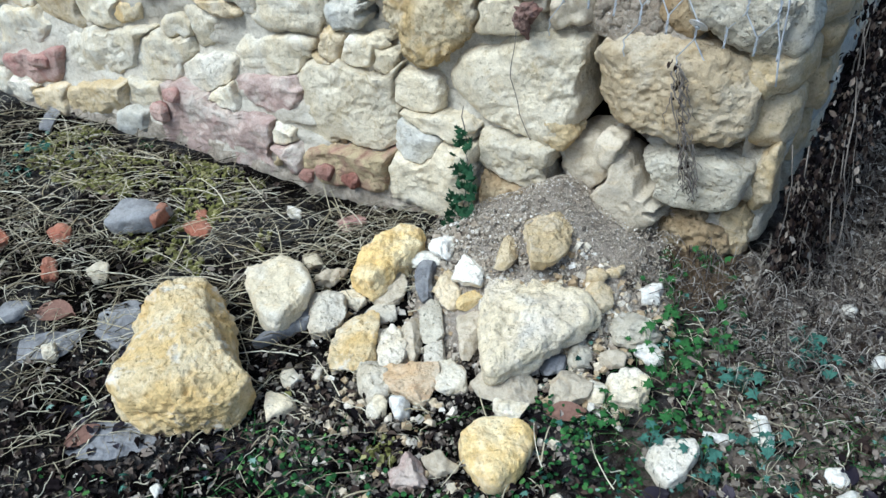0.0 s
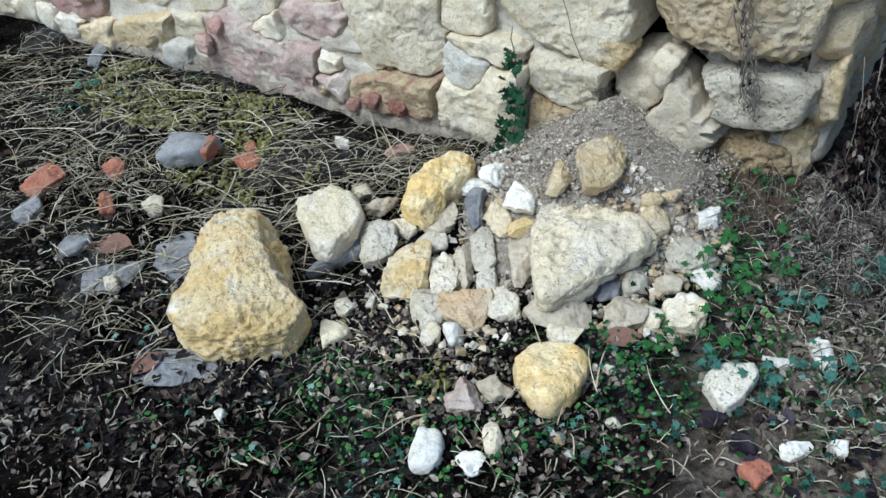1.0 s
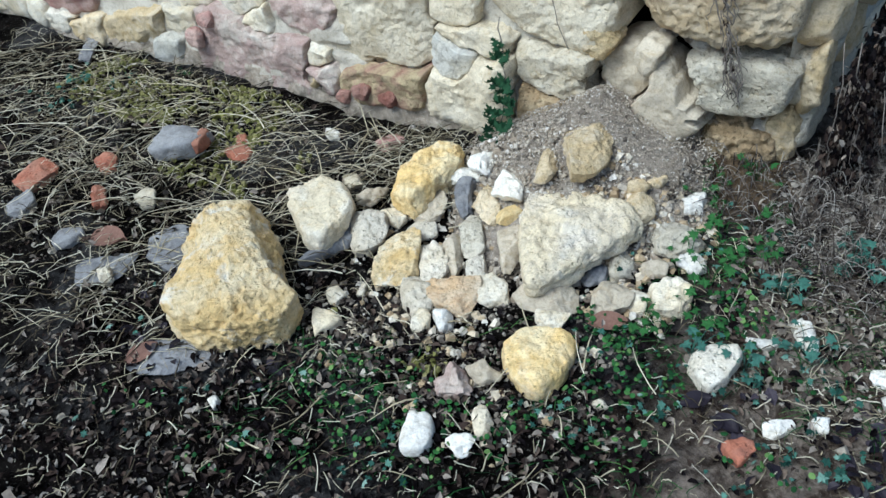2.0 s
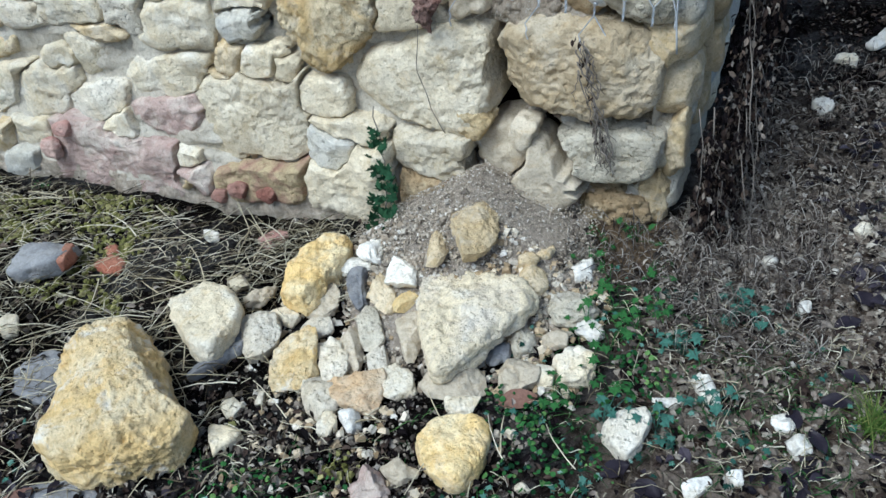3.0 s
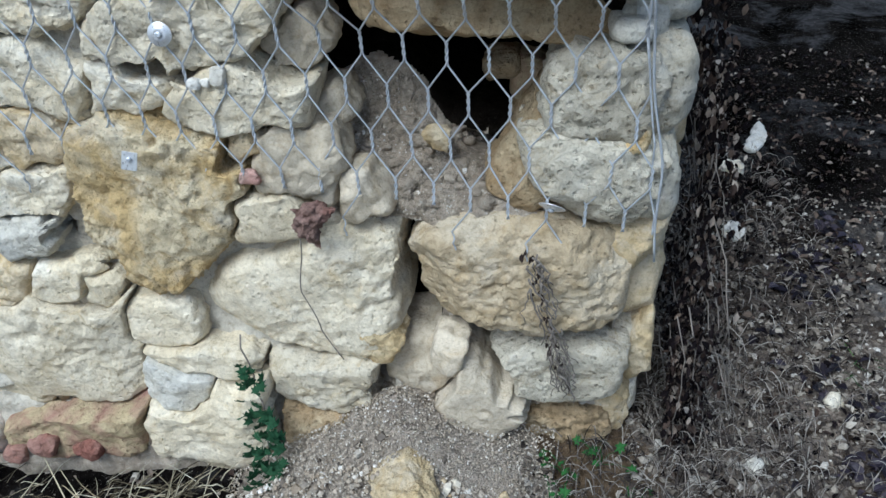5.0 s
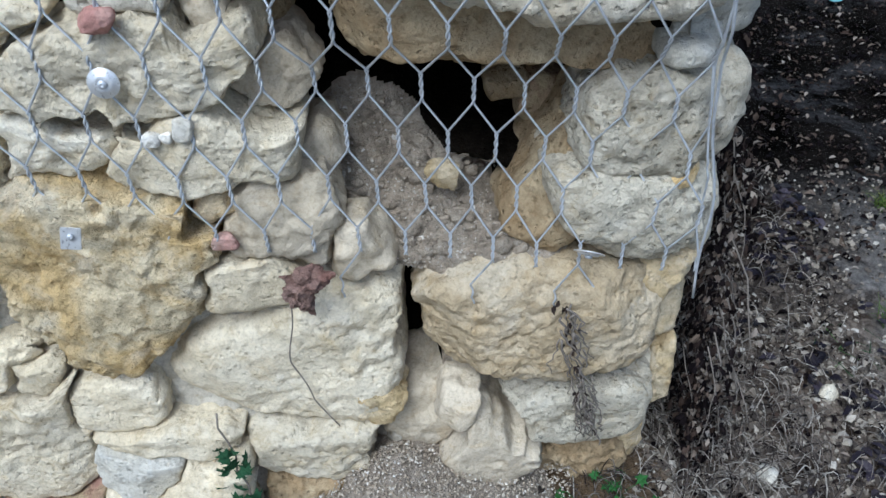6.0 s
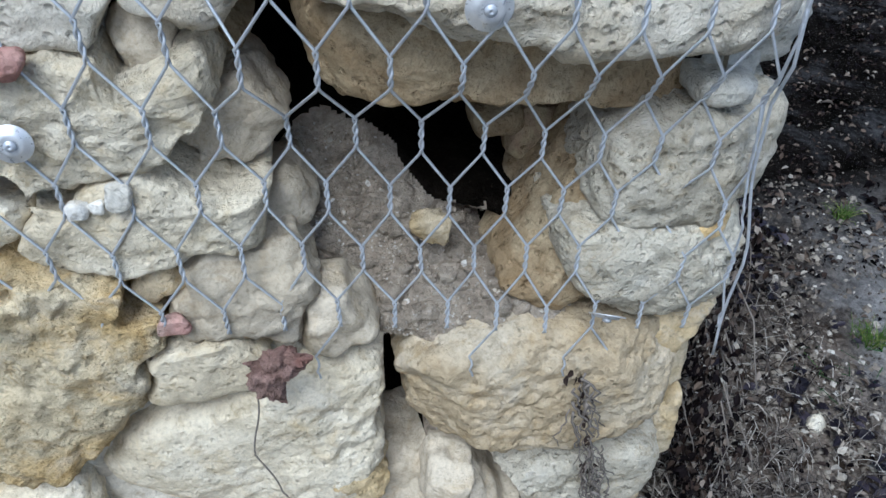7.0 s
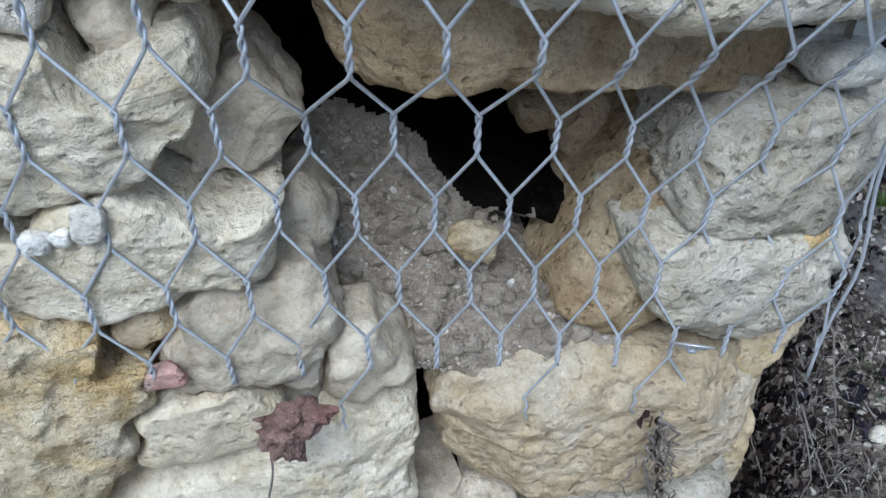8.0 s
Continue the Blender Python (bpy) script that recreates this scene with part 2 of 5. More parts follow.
def piecewise(name, stops, roughness=0.8, gloss=0.03):
    """A colour for each small piece of a heap."""
    m, nt, b = nodes_of(name, roughness, gloss)
    geo = nt.nodes.new("ShaderNodeNewGeometry")
    tex = nt.nodes.new("ShaderNodeTexCoord")
    c = ramp(nt, geo.outputs["Random Per Island"], stops)
    c = mix(nt, 0.7, c, ramp(nt, noise_node(nt, tex.outputs["Object"], 130, 4, 0.7), [(0.3, (0.6, 0.6, 0.6)), (0.65, (1.15, 1.15, 1.15))]), "MULTIPLY")
    nt.links.new(c, b.inputs["Base Color"])
    nt.links.new(bump(nt, noise_node(nt, tex.outputs["Object"], 240, 3, 0.6), 0.5, 0.002), b.inputs["Normal"])
    return m


M_MORTAR = limestone("lime_mortar", (0.49, 0.445, 0.37), (0.57, 0.53, 0.45), (0.40, 0.34, 0.25), 0.25, 0.5, 1.0, 0.25)
M_CAVITY = earth("cavity_earth", (0.39, 0.325, 0.255), (0.51, 0.445, 0.365), (0.58, 0.53, 0.46), 9)
# Near-black earth: the shade inside the hollow and open joints is in the colour.
M_DEEP_SHADE = earth("shaded_core_earth", (0.006, 0.005, 0.004), (0.016, 0.013, 0.010), (0.03, 0.025, 0.02), 9)


def ground_material():
    """Dark litter soil, with a pale trodden strip on the open side and grey bare patches."""
    m, nt, b = nodes_of("ground_soil", 0.95, 0.0)
    tex = nt.nodes.new("ShaderNodeTexCoord")
    co = tex.outputs["Object"]
    sep = nt.nodes.new("ShaderNodeSeparateXYZ")
    nt.links.new(co, sep.inputs[0])
    dark = mix(nt, ramp(nt, noise_node(nt, co, 5, 6, 0.65, 0.5), [(0.38, (0, 0, 0)), (0.62, (1, 1, 1))]), (0.002, 0.0018, 0.0017), (0.014, 0.012, 0.011))
    pale = mix(nt, ramp(nt, noise_node(nt, co, 7, 6, 0.7, 0.6), [(0.40, (0, 0, 0)), (0.58, (1, 1, 1))]), (0.22, 0.215, 0.21), (0.42, 0.41, 0.40))
    wide = noise_node(nt, co, 3.5, 6, 0.7, 0.4)
    add = nt.nodes.new("ShaderNodeMath")
    add.operation = "MULTIPLY_ADD"
    nt.links.new(wide, add.inputs[0])
    add.inputs[1].default_value = 0.55
    nt.links.new(sep.outputs["X"], add.inputs[2])
    strip = ramp(nt, add.outputs[0], [(0.60, (0, 0, 0)), (0.74, (1, 1, 1))])
    far = nt.nodes.new("ShaderNodeMapRange")
    nt.links.new(sep.outputs["Y"], far.inputs["Value"])
    far.inputs["From Min"].default_value, far.inputs["From Max"].default_value = 1.7, 2.4
    far.inputs["To Min"].default_value, far.inputs["To Max"].default_value = 1.0, 0.0
    edge = nt.nodes.new("ShaderNodeMapRange")
    nt.links.new(add.outputs[0], edge.inputs["Value"])
    edge.inputs["From Min"].default_value, edge.inputs["From Max"].default_value = 1.7, 2.1
    edge.inputs["To Min"].default_value, edge.inputs["To Max"].default_value = 1.0, 0.0
    both = mix(nt, 1.0, mix(nt, 1.0, strip, far.outputs[0], "MULTIPLY"), edge.outputs[0], "MULTIPLY")
    bare = ramp(nt, noise_node(nt, co, 3.1, 7, 0.68, 0.5), [(0.50, (0, 0, 0)), (0.74, (0.75, 0.75, 0.75))])
    c = mix(nt, bare, dark, (0.15, 0.148, 0.152))
    side = ramp(nt, add.outputs[0], [(0.0, (0, 0, 0)), (0.16, (0.85, 0.85, 0.85))])
    c = mix(nt, mix(nt, 1.0, mix(nt, 1.0, side, far.outputs[0], "MULTIPLY"), edge.outputs[0], "MULTIPLY"), c, mix(nt, ramp(nt, noise_node(nt, co, 13, 5, 0.7, 0.4), [(0.42, (0, 0, 0)), (0.58, (1, 1, 1))]), (0.075, 0.055, 0.042), (0.32, 0.265, 0.22)))
    c = mix(nt, both, c, pale)
    foot = nt.nodes.new("ShaderNodeVectorMath")
    foot.operation = "DISTANCE"
    nt.links.new(co, foot.inputs[0])
    foot.inputs[1].default_value = (-0.27, 1.40, 0.03)
    ring = nt.nodes.new("ShaderNodeMath")
    ring.operation = "MULTIPLY_ADD"
    nt.links.new(noise_node(nt, co, 11, 5, 0.7), ring.inputs[0])
    ring.inputs[1].default_value = 0.16
    nt.links.new(foot.outputs["Value"], ring.inputs[2])
    c = mix(nt, ramp(nt, ring.outputs[0], [(0.15, (0.85, 0.85, 0.85)), (0.25, (0, 0, 0))]), c, (0.17, 0.12, 0.075))
    speck = noise_node(nt, co, 150, 4, 0.75)
    c = mix(nt, ramp(nt, speck, [(0.60, (0, 0, 0)), (0.70, (0.8, 0.8, 0.8))]), c, (0.26, 0.235, 0.2))
    c = mix(nt, 0.85, c, ramp(nt, noise_node(nt, co, 60, 5, 0.7), [(0.3, (0.35, 0.35, 0.35)), (0.6, (1.1, 1.1, 1.1))]), "MULTIPLY")
    nt.links.new(c, b.inputs["Base Color"])
    n1 = bump(nt, noise_node(nt, co, 45, 6, 0.75), 1.0, 0.02)
    nt.links.new(bump(nt, noise_node(nt, co, 260, 4, 0.7), 0.8, 0.004, n1), b.inputs["Normal"])
    return m


M_SOIL = ground_material()
M_GRIT = earth("lime_grit", (0.33, 0.28, 0.23), (0.42, 0.365, 0.305), (0.54, 0.50, 0.44), 9)
M_GRAVEL = piecewise("mixed_gravel", [(0.0, (0.27, 0.22, 0.165)), (0.45, (0.38, 0.33, 0.265)), (0.85, (0.50, 0.45, 0.375)), (0.97, (0.66, 0.63, 0.58))], 0.92)
M_CHIPS = piecewise("limestone_chips", [(0.0, (0.30, 0.22, 0.13)), (0.4, (0.48, 0.38, 0.25)), (0.75, (0.60, 0.52, 0.39)), (1.0, (0.72, 0.68, 0.60))], 0.92)
M_PEBBLE = piecewise("soil_pebbles", [(0.0, (0.05, 0.042, 0.038)), (0.5, (0.17, 0.145, 0.12)), (0.85, (0.33, 0.295, 0.245)), (1.0, (0.52, 0.49, 0.44))], 0.9)
M_STRAW = piecewise("dry_grass", [(0.0, (0.03, 0.024, 0.018)), (0.3, (0.14, 0.115, 0.075)), (0.6, (0.44, 0.39, 0.27)), (1.0, (0.70, 0.66, 0.53))], 0.75)
M_STALK = piecewise("bleached_straw", [(0.0, (0.36, 0.30, 0.19)), (0.5, (0.58, 0.52, 0.37)), (1.0, (0.74, 0.69, 0.56))], 0.8)
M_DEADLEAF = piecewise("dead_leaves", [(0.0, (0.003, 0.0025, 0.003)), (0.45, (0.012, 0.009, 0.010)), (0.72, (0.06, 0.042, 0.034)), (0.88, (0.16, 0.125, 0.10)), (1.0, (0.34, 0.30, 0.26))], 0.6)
M_DARKLEAF = piecewise("purple_black_leaf", [(0.0, (0.006, 0.005, 0.008)), (0.7, (0.022, 0.018, 0.026)), (1.0, (0.06, 0.05, 0.065))], 0.45, 0.15)
M_CRUMB = piecewise("leaf_crumbs", [(0.0, (0.03, 0.025, 0.022)), (0.4, (0.10, 0.082, 0.068)), (0.75, (0.22, 0.19, 0.155)), (1.0, (0.48, 0.44, 0.38))], 0.9)
M_GREEN = piecewise("green_leaves", [(0.0, (0.010, 0.034, 0.014)), (0.4, (0.024, 0.078, 0.026)), (0.8, (0.05, 0.15, 0.042)), (1.0, (0.15, 0.24, 0.08))], 0.5)
M_TEAL = piecewise("blue_green_leaves", [(0.0, (0.012, 0.035, 0.027)), (0.5, (0.04, 0.11, 0.085)), (0.85, (0.10, 0.21, 0.165)), (1.0, (0.22, 0.33, 0.28))], 0.45)
M_IVY = piecewise("ivy_leaves", [(0.0, (0.015, 0.04, 0.02)), (0.6, (0.03, 0.08, 0.04)), (1.0, (0.12, 0.17, 0.12))], 0.4)
M_VINE = piecewise("dead_vine", [(0.0, (0.012, 0.010, 0.010)), (0.35, (0.09, 0.075, 0.068)), (0.7, (0.26, 0.23, 0.20)), (1.0, (0.46, 0.43, 0.38))], 0.85)
M_MOSS = piecewise("olive_moss", [(0.0, (0.10, 0.10, 0.03)), (0.6, (0.20, 0.20, 0.07)), (1.0, (0.33, 0.31, 0.14))], 0.95)


def metal(name, base, roughness):
    m, nt, b = nodes_of(name, roughness)
    b.inputs["Metallic"].default_value = 0.45
    b.inputs["Specular IOR Level"].default_value = 0.5
    tex = nt.nodes.new("ShaderNodeTexCoord")
    co = tex.outputs["Object"]
    nt.links.new(ramp(nt, noise_node(nt, co, 90, 4, 0.7), [(0.3, tuple(0.75 * c for c in base)), (0.7, base)]), b.inputs["Base Color"])
    nt.links.new(ramp(nt, noise_node(nt, co, 160, 3, 0.6), [(0.3, (roughness - 0.1,) * 3), (0.7, (roughness + 0.15,) * 3)]), b.inputs["Roughness"])
    return m


M_WIRE = metal("galvanised_wire", (0.60, 0.63, 0.68), 0.45)
M_ZINC = metal("zinc_plate", (0.70, 0.71, 0.73), 0.32)


# ---------------------------------------------------------------- ground
def mound_height(x, y):
    d = np.hypot((x + 0.615) / 0.32, (y - 1.38) / 0.46)
    return 0.185 * np.maximum(0.0, 1 - d)


def ground_height(x, y):
    p = flat3(x, y)
    z = fbm(p * 2.3, 3, 3) * 0.014 + fbm(p * 14, 5, 3) * 0.006
    x, y = np.broadcast_arrays(np.asarray(x, float), np.asarray(y, float))
    bank = 0.065 * np.exp(-((x.ravel() + 0.26) / 0.17) ** 2 - ((y.ravel() - 1.44) / 0.11) ** 2)
    return z - 0.004 + bank


def axis_steps(lo, hi, step, reach):
    near = np.arange(lo, hi + step / 2, step)
    far, gap = [], step
    while sum(far) < reach:
        gap *= 1.35
        far.append(gap)
    out = np.cumsum(far)
    return np.concatenate([lo - out[::-1], near, hi + out])


def build_ground():
    xs, ys = axis_steps(-3.0, 1.7, 0.022, 120), axis_steps(-0.2, 3.6, 0.022, 120)
    x, y = np.meshgrid(xs, ys)
    z = ground_height(x, y)
    me = mesh_of("ground", np.stack([x.ravel(), y.ravel(), z], 1), grid_faces(len(ys), len(xs)), M_SOIL)
    return tagged(new("ground", me), "dark soil with a pale trodden strip beside the wall", "ground", kind="structure")


build_ground()


def build_mound():
    n, k = 70, 110
    r, a = np.meshgrid(np.linspace(0, 1.06, n), np.linspace(0, 2 * math.pi, k))
    x, y = -0.615 + 0.32 * r * np.cos(a), 1.38 + 0.46 * r * np.sin(a)
    p = flat3(x, y)
    z = mound_height(x, y).ravel() + fbm(p * 22, 31, 3) * 0.007 * np.minimum(1, 1.3 * (1.06 - r)).ravel() + 0.006 - 0.03 * np.maximum(0, r - 0.95).ravel() / 0.1
    return tagged(new("rubble_mound", mesh_of("rubble_mound", np.stack([x.ravel(), y.ravel(), z], 1), grid_faces(k, n), M_GRIT)),
                  "heap of pale lime grit spilled from the wall", "rubble heap", kind="stuff")


build_mound()

# ---------------------------------------------------------------- wall
CORNER = -0.226


def bell(x, z, cx, cz, rx, rz, sharp=4.0):
    return 1 / (1 + (np.abs((x - cx) / rx) ** 2.5 + np.abs((z - cz) / rz) ** 2.5) ** sharp)


def batter(x, z):
    """The wall's face leans back over its lowest course."""
    return 1.405 - 0.10 * np.clip((-0.55 - x) / 0.4, 0, 1) * np.clip(1 - z / 0.33, 0, 1) + 0.025 * np.clip((z - 0.5) / 0.15, 0, 1)


def corner_x(z):
    """The wall's end stands a little back above the boulder."""
    u = np.clip((z - 0.72) / 0.18, 0, 1)
    return CORNER - 0.03 - 0.012 * u * u * (3 - 2 * u)


def splay(y, z):
    """How far the wall's short end runs out past the corner."""
    return np.interp(z, [0.12, 0.42, 0.58, 0.80], [0.16, 0.34, 0.30, 0.16]) * np.clip(np.asarray(y) - 1.43, 0, 0.24)


def hollow_at(x, z):
    return np.maximum(bell(x, z, -0.53, 0.72, 0.175, 0.19), bell(x, z, -0.67, 0.93, 0.085, 0.13))


CREST_X = [-0.71, -0.675, -0.637, -0.60, -0.567, -0.548, -0.514, -0.473]
CREST_Z = [0.722, 0.728, 0.728, 0.716, 0.700, 0.676, 0.648, 0.640]


def crest_at(x, p):
    """Top line of the earth that has run out of the hollow."""
    return np.interp(x, CREST_X, CREST_Z) + fbm(p * 16, 45, 2) * 0.006


# open joints: middle, half width, half height, how far they fall with x
VOIDS = [(-0.585, 0.365, 0.032, 0.088, 0.0), (-0.405, 0.318, 0.130, 0.012, 0.05), (-0.434, 0.225, 0.036, 0.030, 0.8), (-0.335, 0.164, 0.100, 0.014, 0.0), (-0.662, 0.185, 0.018, 0.020, 0.0),
         (-1.085, 0.455, 0.026, 0.012, 0.3), (-1.175, 0.508, 0.010, 0.020, 0.0), (-1.215, 0.155, 0.120, 0.008, 0.0),
         (-0.935, 0.782, 0.050, 0.014, -0.3), (-0.872, 0.765, 0.018, 0.020, 0.0)]


def core_face(x, z):
    p = np.stack([x.ravel(), z.ravel(), np.zeros(x.size)], 1)
    x, z = x.ravel(), z.ravel()
    recess = np.interp(x, [-1.6, -0.9], [0.014, 0.045])
    y = batter(x, z) + recess + fbm(p * 11, 41, 3) * 0.014 + fbm(p * 45, 43, 3) * 0.005
    crest = crest_at(x, p)
    slope = np.clip((z - 0.53) * 0.9, 0, 0.3) + np.clip((z - crest) * 25.0, 0, 1.3)
    y = y + hollow_at(x, z) * (fbm(p * 17, 53, 2) * 0.006 + np.abs(fbm(p * 55, 55, 3)) * 0.006)
    y = y + slope * hollow_at(x, z) + 0.16 * bell(x, z, -0.36, 0.565 - 0.35 * (x + 0.36), 0.12, 0.02)
    y = y + 0.20 * bell(x, z, -0.588, 0.355, 0.045, 0.09) + 0.08 * bell(x, z, -0.35, 0.165, 0.10, 0.03)
    for cx, cz, rx, rz, fall in VOIDS:
        y = y + 0.16 * bell(x, z + fall * (x - cx), cx, cz, rx * 1.4, rz * 1.4)
    return y


def build_wall():
    xs, zs = np.concatenate([np.arange(-4.2, -1.3, 0.03), np.arange(-1.3, -0.76, 0.009), np.arange(-0.76, -0.38, 0.0032), np.linspace(-0.38, CORNER, 18)]), np.concatenate([np.arange(-0.12, 0.48, 0.009), np.arange(0.48, 0.80, 0.0032), np.arange(0.80, 1.62, 0.009)])
    x, z = np.meshgrid(xs, zs)
    bent = x + (corner_x(z) - CORNER) * np.clip((x + 0.6) / 0.4, 0, 1)
    wall = new("wall_north", mesh_of("wall_north", np.stack([bent.ravel(), core_face(x, z), z.ravel()], 1), grid_faces(len(zs), len(xs)), M_MORTAR))
    tagged(wall, "ruined limestone rubble wall with lime mortar and a hollow", "wall", kind="structure")
    me = wall.data
    me.materials.append(M_CAVITY)
    me.materials.append(M_DEEP_SHADE)
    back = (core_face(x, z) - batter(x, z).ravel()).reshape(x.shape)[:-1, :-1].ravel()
    spill = (hollow_at(x, z)[:-1, :-1].ravel() > 0.08) & (z[:-1, :-1].ravel() > 0.485 + 0.03 * fbm(flat3(x, z) * 14, 47, 3).reshape(x.shape)[:-1, :-1].ravel())
    line = crest_at(x.ravel(), flat3(x, z)).reshape(x.shape)[:-1, :-1].ravel()
    low = z[:-1, :-1].ravel()
    foot = low < 0.045 + 0.05 * fbm(flat3(x, z) * 9, 49, 3).reshape(x.shape)[:-1, :-1].ravel() + 0.09 * (x[:-1, :-1].ravel() > -0.45)
    # Faces past the crest and in open joints get the near-black painted shade.
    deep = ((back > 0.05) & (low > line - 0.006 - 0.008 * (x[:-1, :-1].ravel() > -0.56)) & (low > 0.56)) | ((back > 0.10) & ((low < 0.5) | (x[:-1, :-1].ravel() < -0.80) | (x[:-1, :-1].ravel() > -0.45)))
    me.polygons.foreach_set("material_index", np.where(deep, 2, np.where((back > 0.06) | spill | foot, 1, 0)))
    ys = np.arange(1.46, 3.3, 0.03)
    y, z = np.meshgrid(ys, zs)
    p = np.stack([y.ravel(), z.ravel(), np.zeros(y.size)], 1)
    x = corner_x(z.ravel()) + splay(y.ravel(), z.ravel()) + fbm(p * 9, 51, 3) * 0.012 * np.minimum(1, (y.ravel() - 1.46) * 8)
    part_mesh("wall_end", mesh_of("wall_end", np.stack([x, y.ravel(), z.ravel()], 1), grid_faces(len(zs), len(ys)), M_MORTAR), wall)
    top = [(-4.2, 1.40, 1.61), (CORNER, 1.40, 1.61), (CORNER + 0.02, 3.3, 1.61), (-4.2, 3.3, 1.61), (-4.2, 3.3, -0.1), (CORNER + 0.05, 3.3, -0.1), (-4.2, 1.40, -0.1), (CORNER + 0.02, 1.66, 1.61)]
    part_mesh("wall_top", mesh_of("wall_top", top, [(0, 1, 7, 2, 3), (3, 2, 5, 4), (0, 3, 4, 6)], M_MORTAR, False), wall)
    return wall


WALL = build_wall()
PLACED = []
SEED = [100]


STONES = []


def wall_stone(x, y, z, w, h, tilt, taper, flare, shear, square, kind, out=0.0, depth=0.0, chips=6, grow=1.30, free=False, waist=None, rough=1.0):
    """One stone of the wall: centre on the face, width, height, tilt in degrees, and shape. A free one overlaps its neighbours."""
    STONES.append((x, y, z, w, h, tilt, taper, flare, shear, square, kind, out, depth, chips, grow, free, waist, rough))
    PLACED.append((x, z, max(w, h) / 2, min(w, h) / 2))


def bent(a, b):
    """Joints wander: places on the face, pushed about a little."""
    p = flat3(a, b)
    return (a + 0.016 * vnoise(p * 13, 81) + 0.006 * vnoise(p * 41, 83), b + 0.014 * vnoise(p * 13, 87) + 0.006 * vnoise(p * 41, 89))


def reach_of(st, a, b):
    """How far out of a stone's middle a place on the wall's face lies; 1 at its rim."""
    x, _, z, w, h, tilt, taper, flare, shear = st[:9]
    c, sn = math.cos(radians(tilt)), math.sin(radians(tilt))
    u, v = (c * (a - x) + sn * (b - z)) / (w / 2), (c * (b - z) - sn * (a - x)) / (h / 2)
    u = u - shear * v
    pv = v / np.clip(1 + flare * u, 0.4, 2)
    pu = u / np.clip(1 + taper * pv, 0.4, 2)
    return (np.abs(pu) ** 4 + np.abs(pv) ** 4) ** 0.25


def lay_stone(st, others):
    """Builds one stone, cut back where a neighbour's share of the face begins, its rim rounded off."""
    x, y, z, w, h, tilt, taper, flare, shear, square, kind, out, depth, chips, grow, free, waist, rough = st
    SEED[0] += 1
    d = depth or min(0.26, max(0.05, 0.75 * min(w, h)) + 0.03)
    c, sn = math.cos(radians(tilt)), math.sin(radians(tilt))
    near = [] if free else [o for o in others if o is not st and not o[15] and abs(o[1] - y) < 0.06
                            and math.hypot(o[0] - x, o[2] - z) < (max(w, h) + max(o[3], o[4])) * 0.8]

    def trim(p):
        half = min(w, h) / 2
        front = np.clip((p[:, 2] / (d / 2) - 0.45) / 0.55, 0, 1)
        wob = fbm(np.stack([x + p[:, 0], z + p[:, 1], p[:, 2] * 0], 1) * 28, 71, 2)
        gap = (0.0018 + 0.0022 * wob + 0.009 * front ** 2) / half
        low, high = np.full(len(p), 0.25), np.ones(len(p))
        for step in range(10):
            mid = high if step == 0 else (low + high) / 2
            a, b = x + mid * (c * p[:, 0] - sn * p[:, 1]), z + mid * (sn * p[:, 0] + c * p[:, 1])
            a, b = bent(a, b)
            room = np.min([reach_of(o, a, b) for o in near], 0) - reach_of(st, a, b) > gap
            low, high = np.where(room, mid, low), np.where(room, high, mid)
        return p * np.stack([low, low, np.ones(len(p))], 1)

    n = int(np.clip(max(w, h) / (0.0050 if x > -1.30 and z < 1.06 else 0.010 if x > -2.9 and z < 1.06 else 0.02), 8, 60))
    me = stone_mesh("stone", w * grow, h * grow, d, taper, flare, shear, max(square, 4.6), STONE[kind], SEED[0], chips, rough, n, (0.80, 0.96), waist, trim if near else None)
    ob = part_mesh("stone", me, WALL)
    ob.matrix_basis = Matrix(((c, -sn, 0, x), (0, 0, -1, y - out + d * 0.5 - 0.008), (sn, c, 0, z), (0, 0, 0, 1)))


ROCKS = []


def rock(x, y, w, d, h, turn, taper, flare, shear, square, kind, lift=0.0, name="", label="", chips=13, grow=1.14, waist=None, rough=1.2):
    """A loose stone on the ground or on the mound."""
    SEED[0] += 1
    n = int(np.clip(max(w, d, h) / 0.0042, 10, 50))
    me = stone_mesh("stone", w * grow, d * grow, h * (0.5 + grow / 2.2), taper, flare, shear, 6.0 if kind in ("slate", "brick") else max(square, 3.2), STONE[kind], SEED[0], chips, rough, n, (0.56, 0.86) if not waist else (0.8, 0.95), waist)
    name = name or {"brick": "brick_fragment", "brickpink": "brick_fragment", "slate": "slate_fragment"}.get(kind, "limestone_rock")
    ob = new(name, me)
    z = float(ground_height(x, y)[0] + mound_height(x, y)) + h * 0.40 + lift
    ob.matrix_basis = pose(x, y, z, 0, 0, turn)
    ROCKS.append((x, y, max(w, d) / 2))
    return tagged(ob, label or LABEL[kind], "brick" if "brick" in kind else "rock", "fallen stones in front of the wall")


wall_stone(-0.983, 1.411, 0.560, 0.262, 0.305, -16, 0.30, 0.10, 0.05, 2.9, "ochre", 0.018, 0.0, 9, 1.12, False, None, 2.8)
wall_stone(-1.157, 1.430, 0.678, 0.156, 0.110, 11, -0.23, 0.03, 0.31, 4.1, "tan")
wall_stone(-0.982, 1.430, 0.743, 0.140, 0.068, -4, 0.11, -0.13, 0.31, 2.8, "cream")
wall_stone(-1.194, 1.418, 0.569, 0.150, 0.086, 8, -0.03, -0.03, 0.32, 6.0, "cream")
wall_stone(-1.224, 1.405, 0.492, 0.112, 0.062, 9, 0.17, -0.08, 0.26, 5.4, "grey")
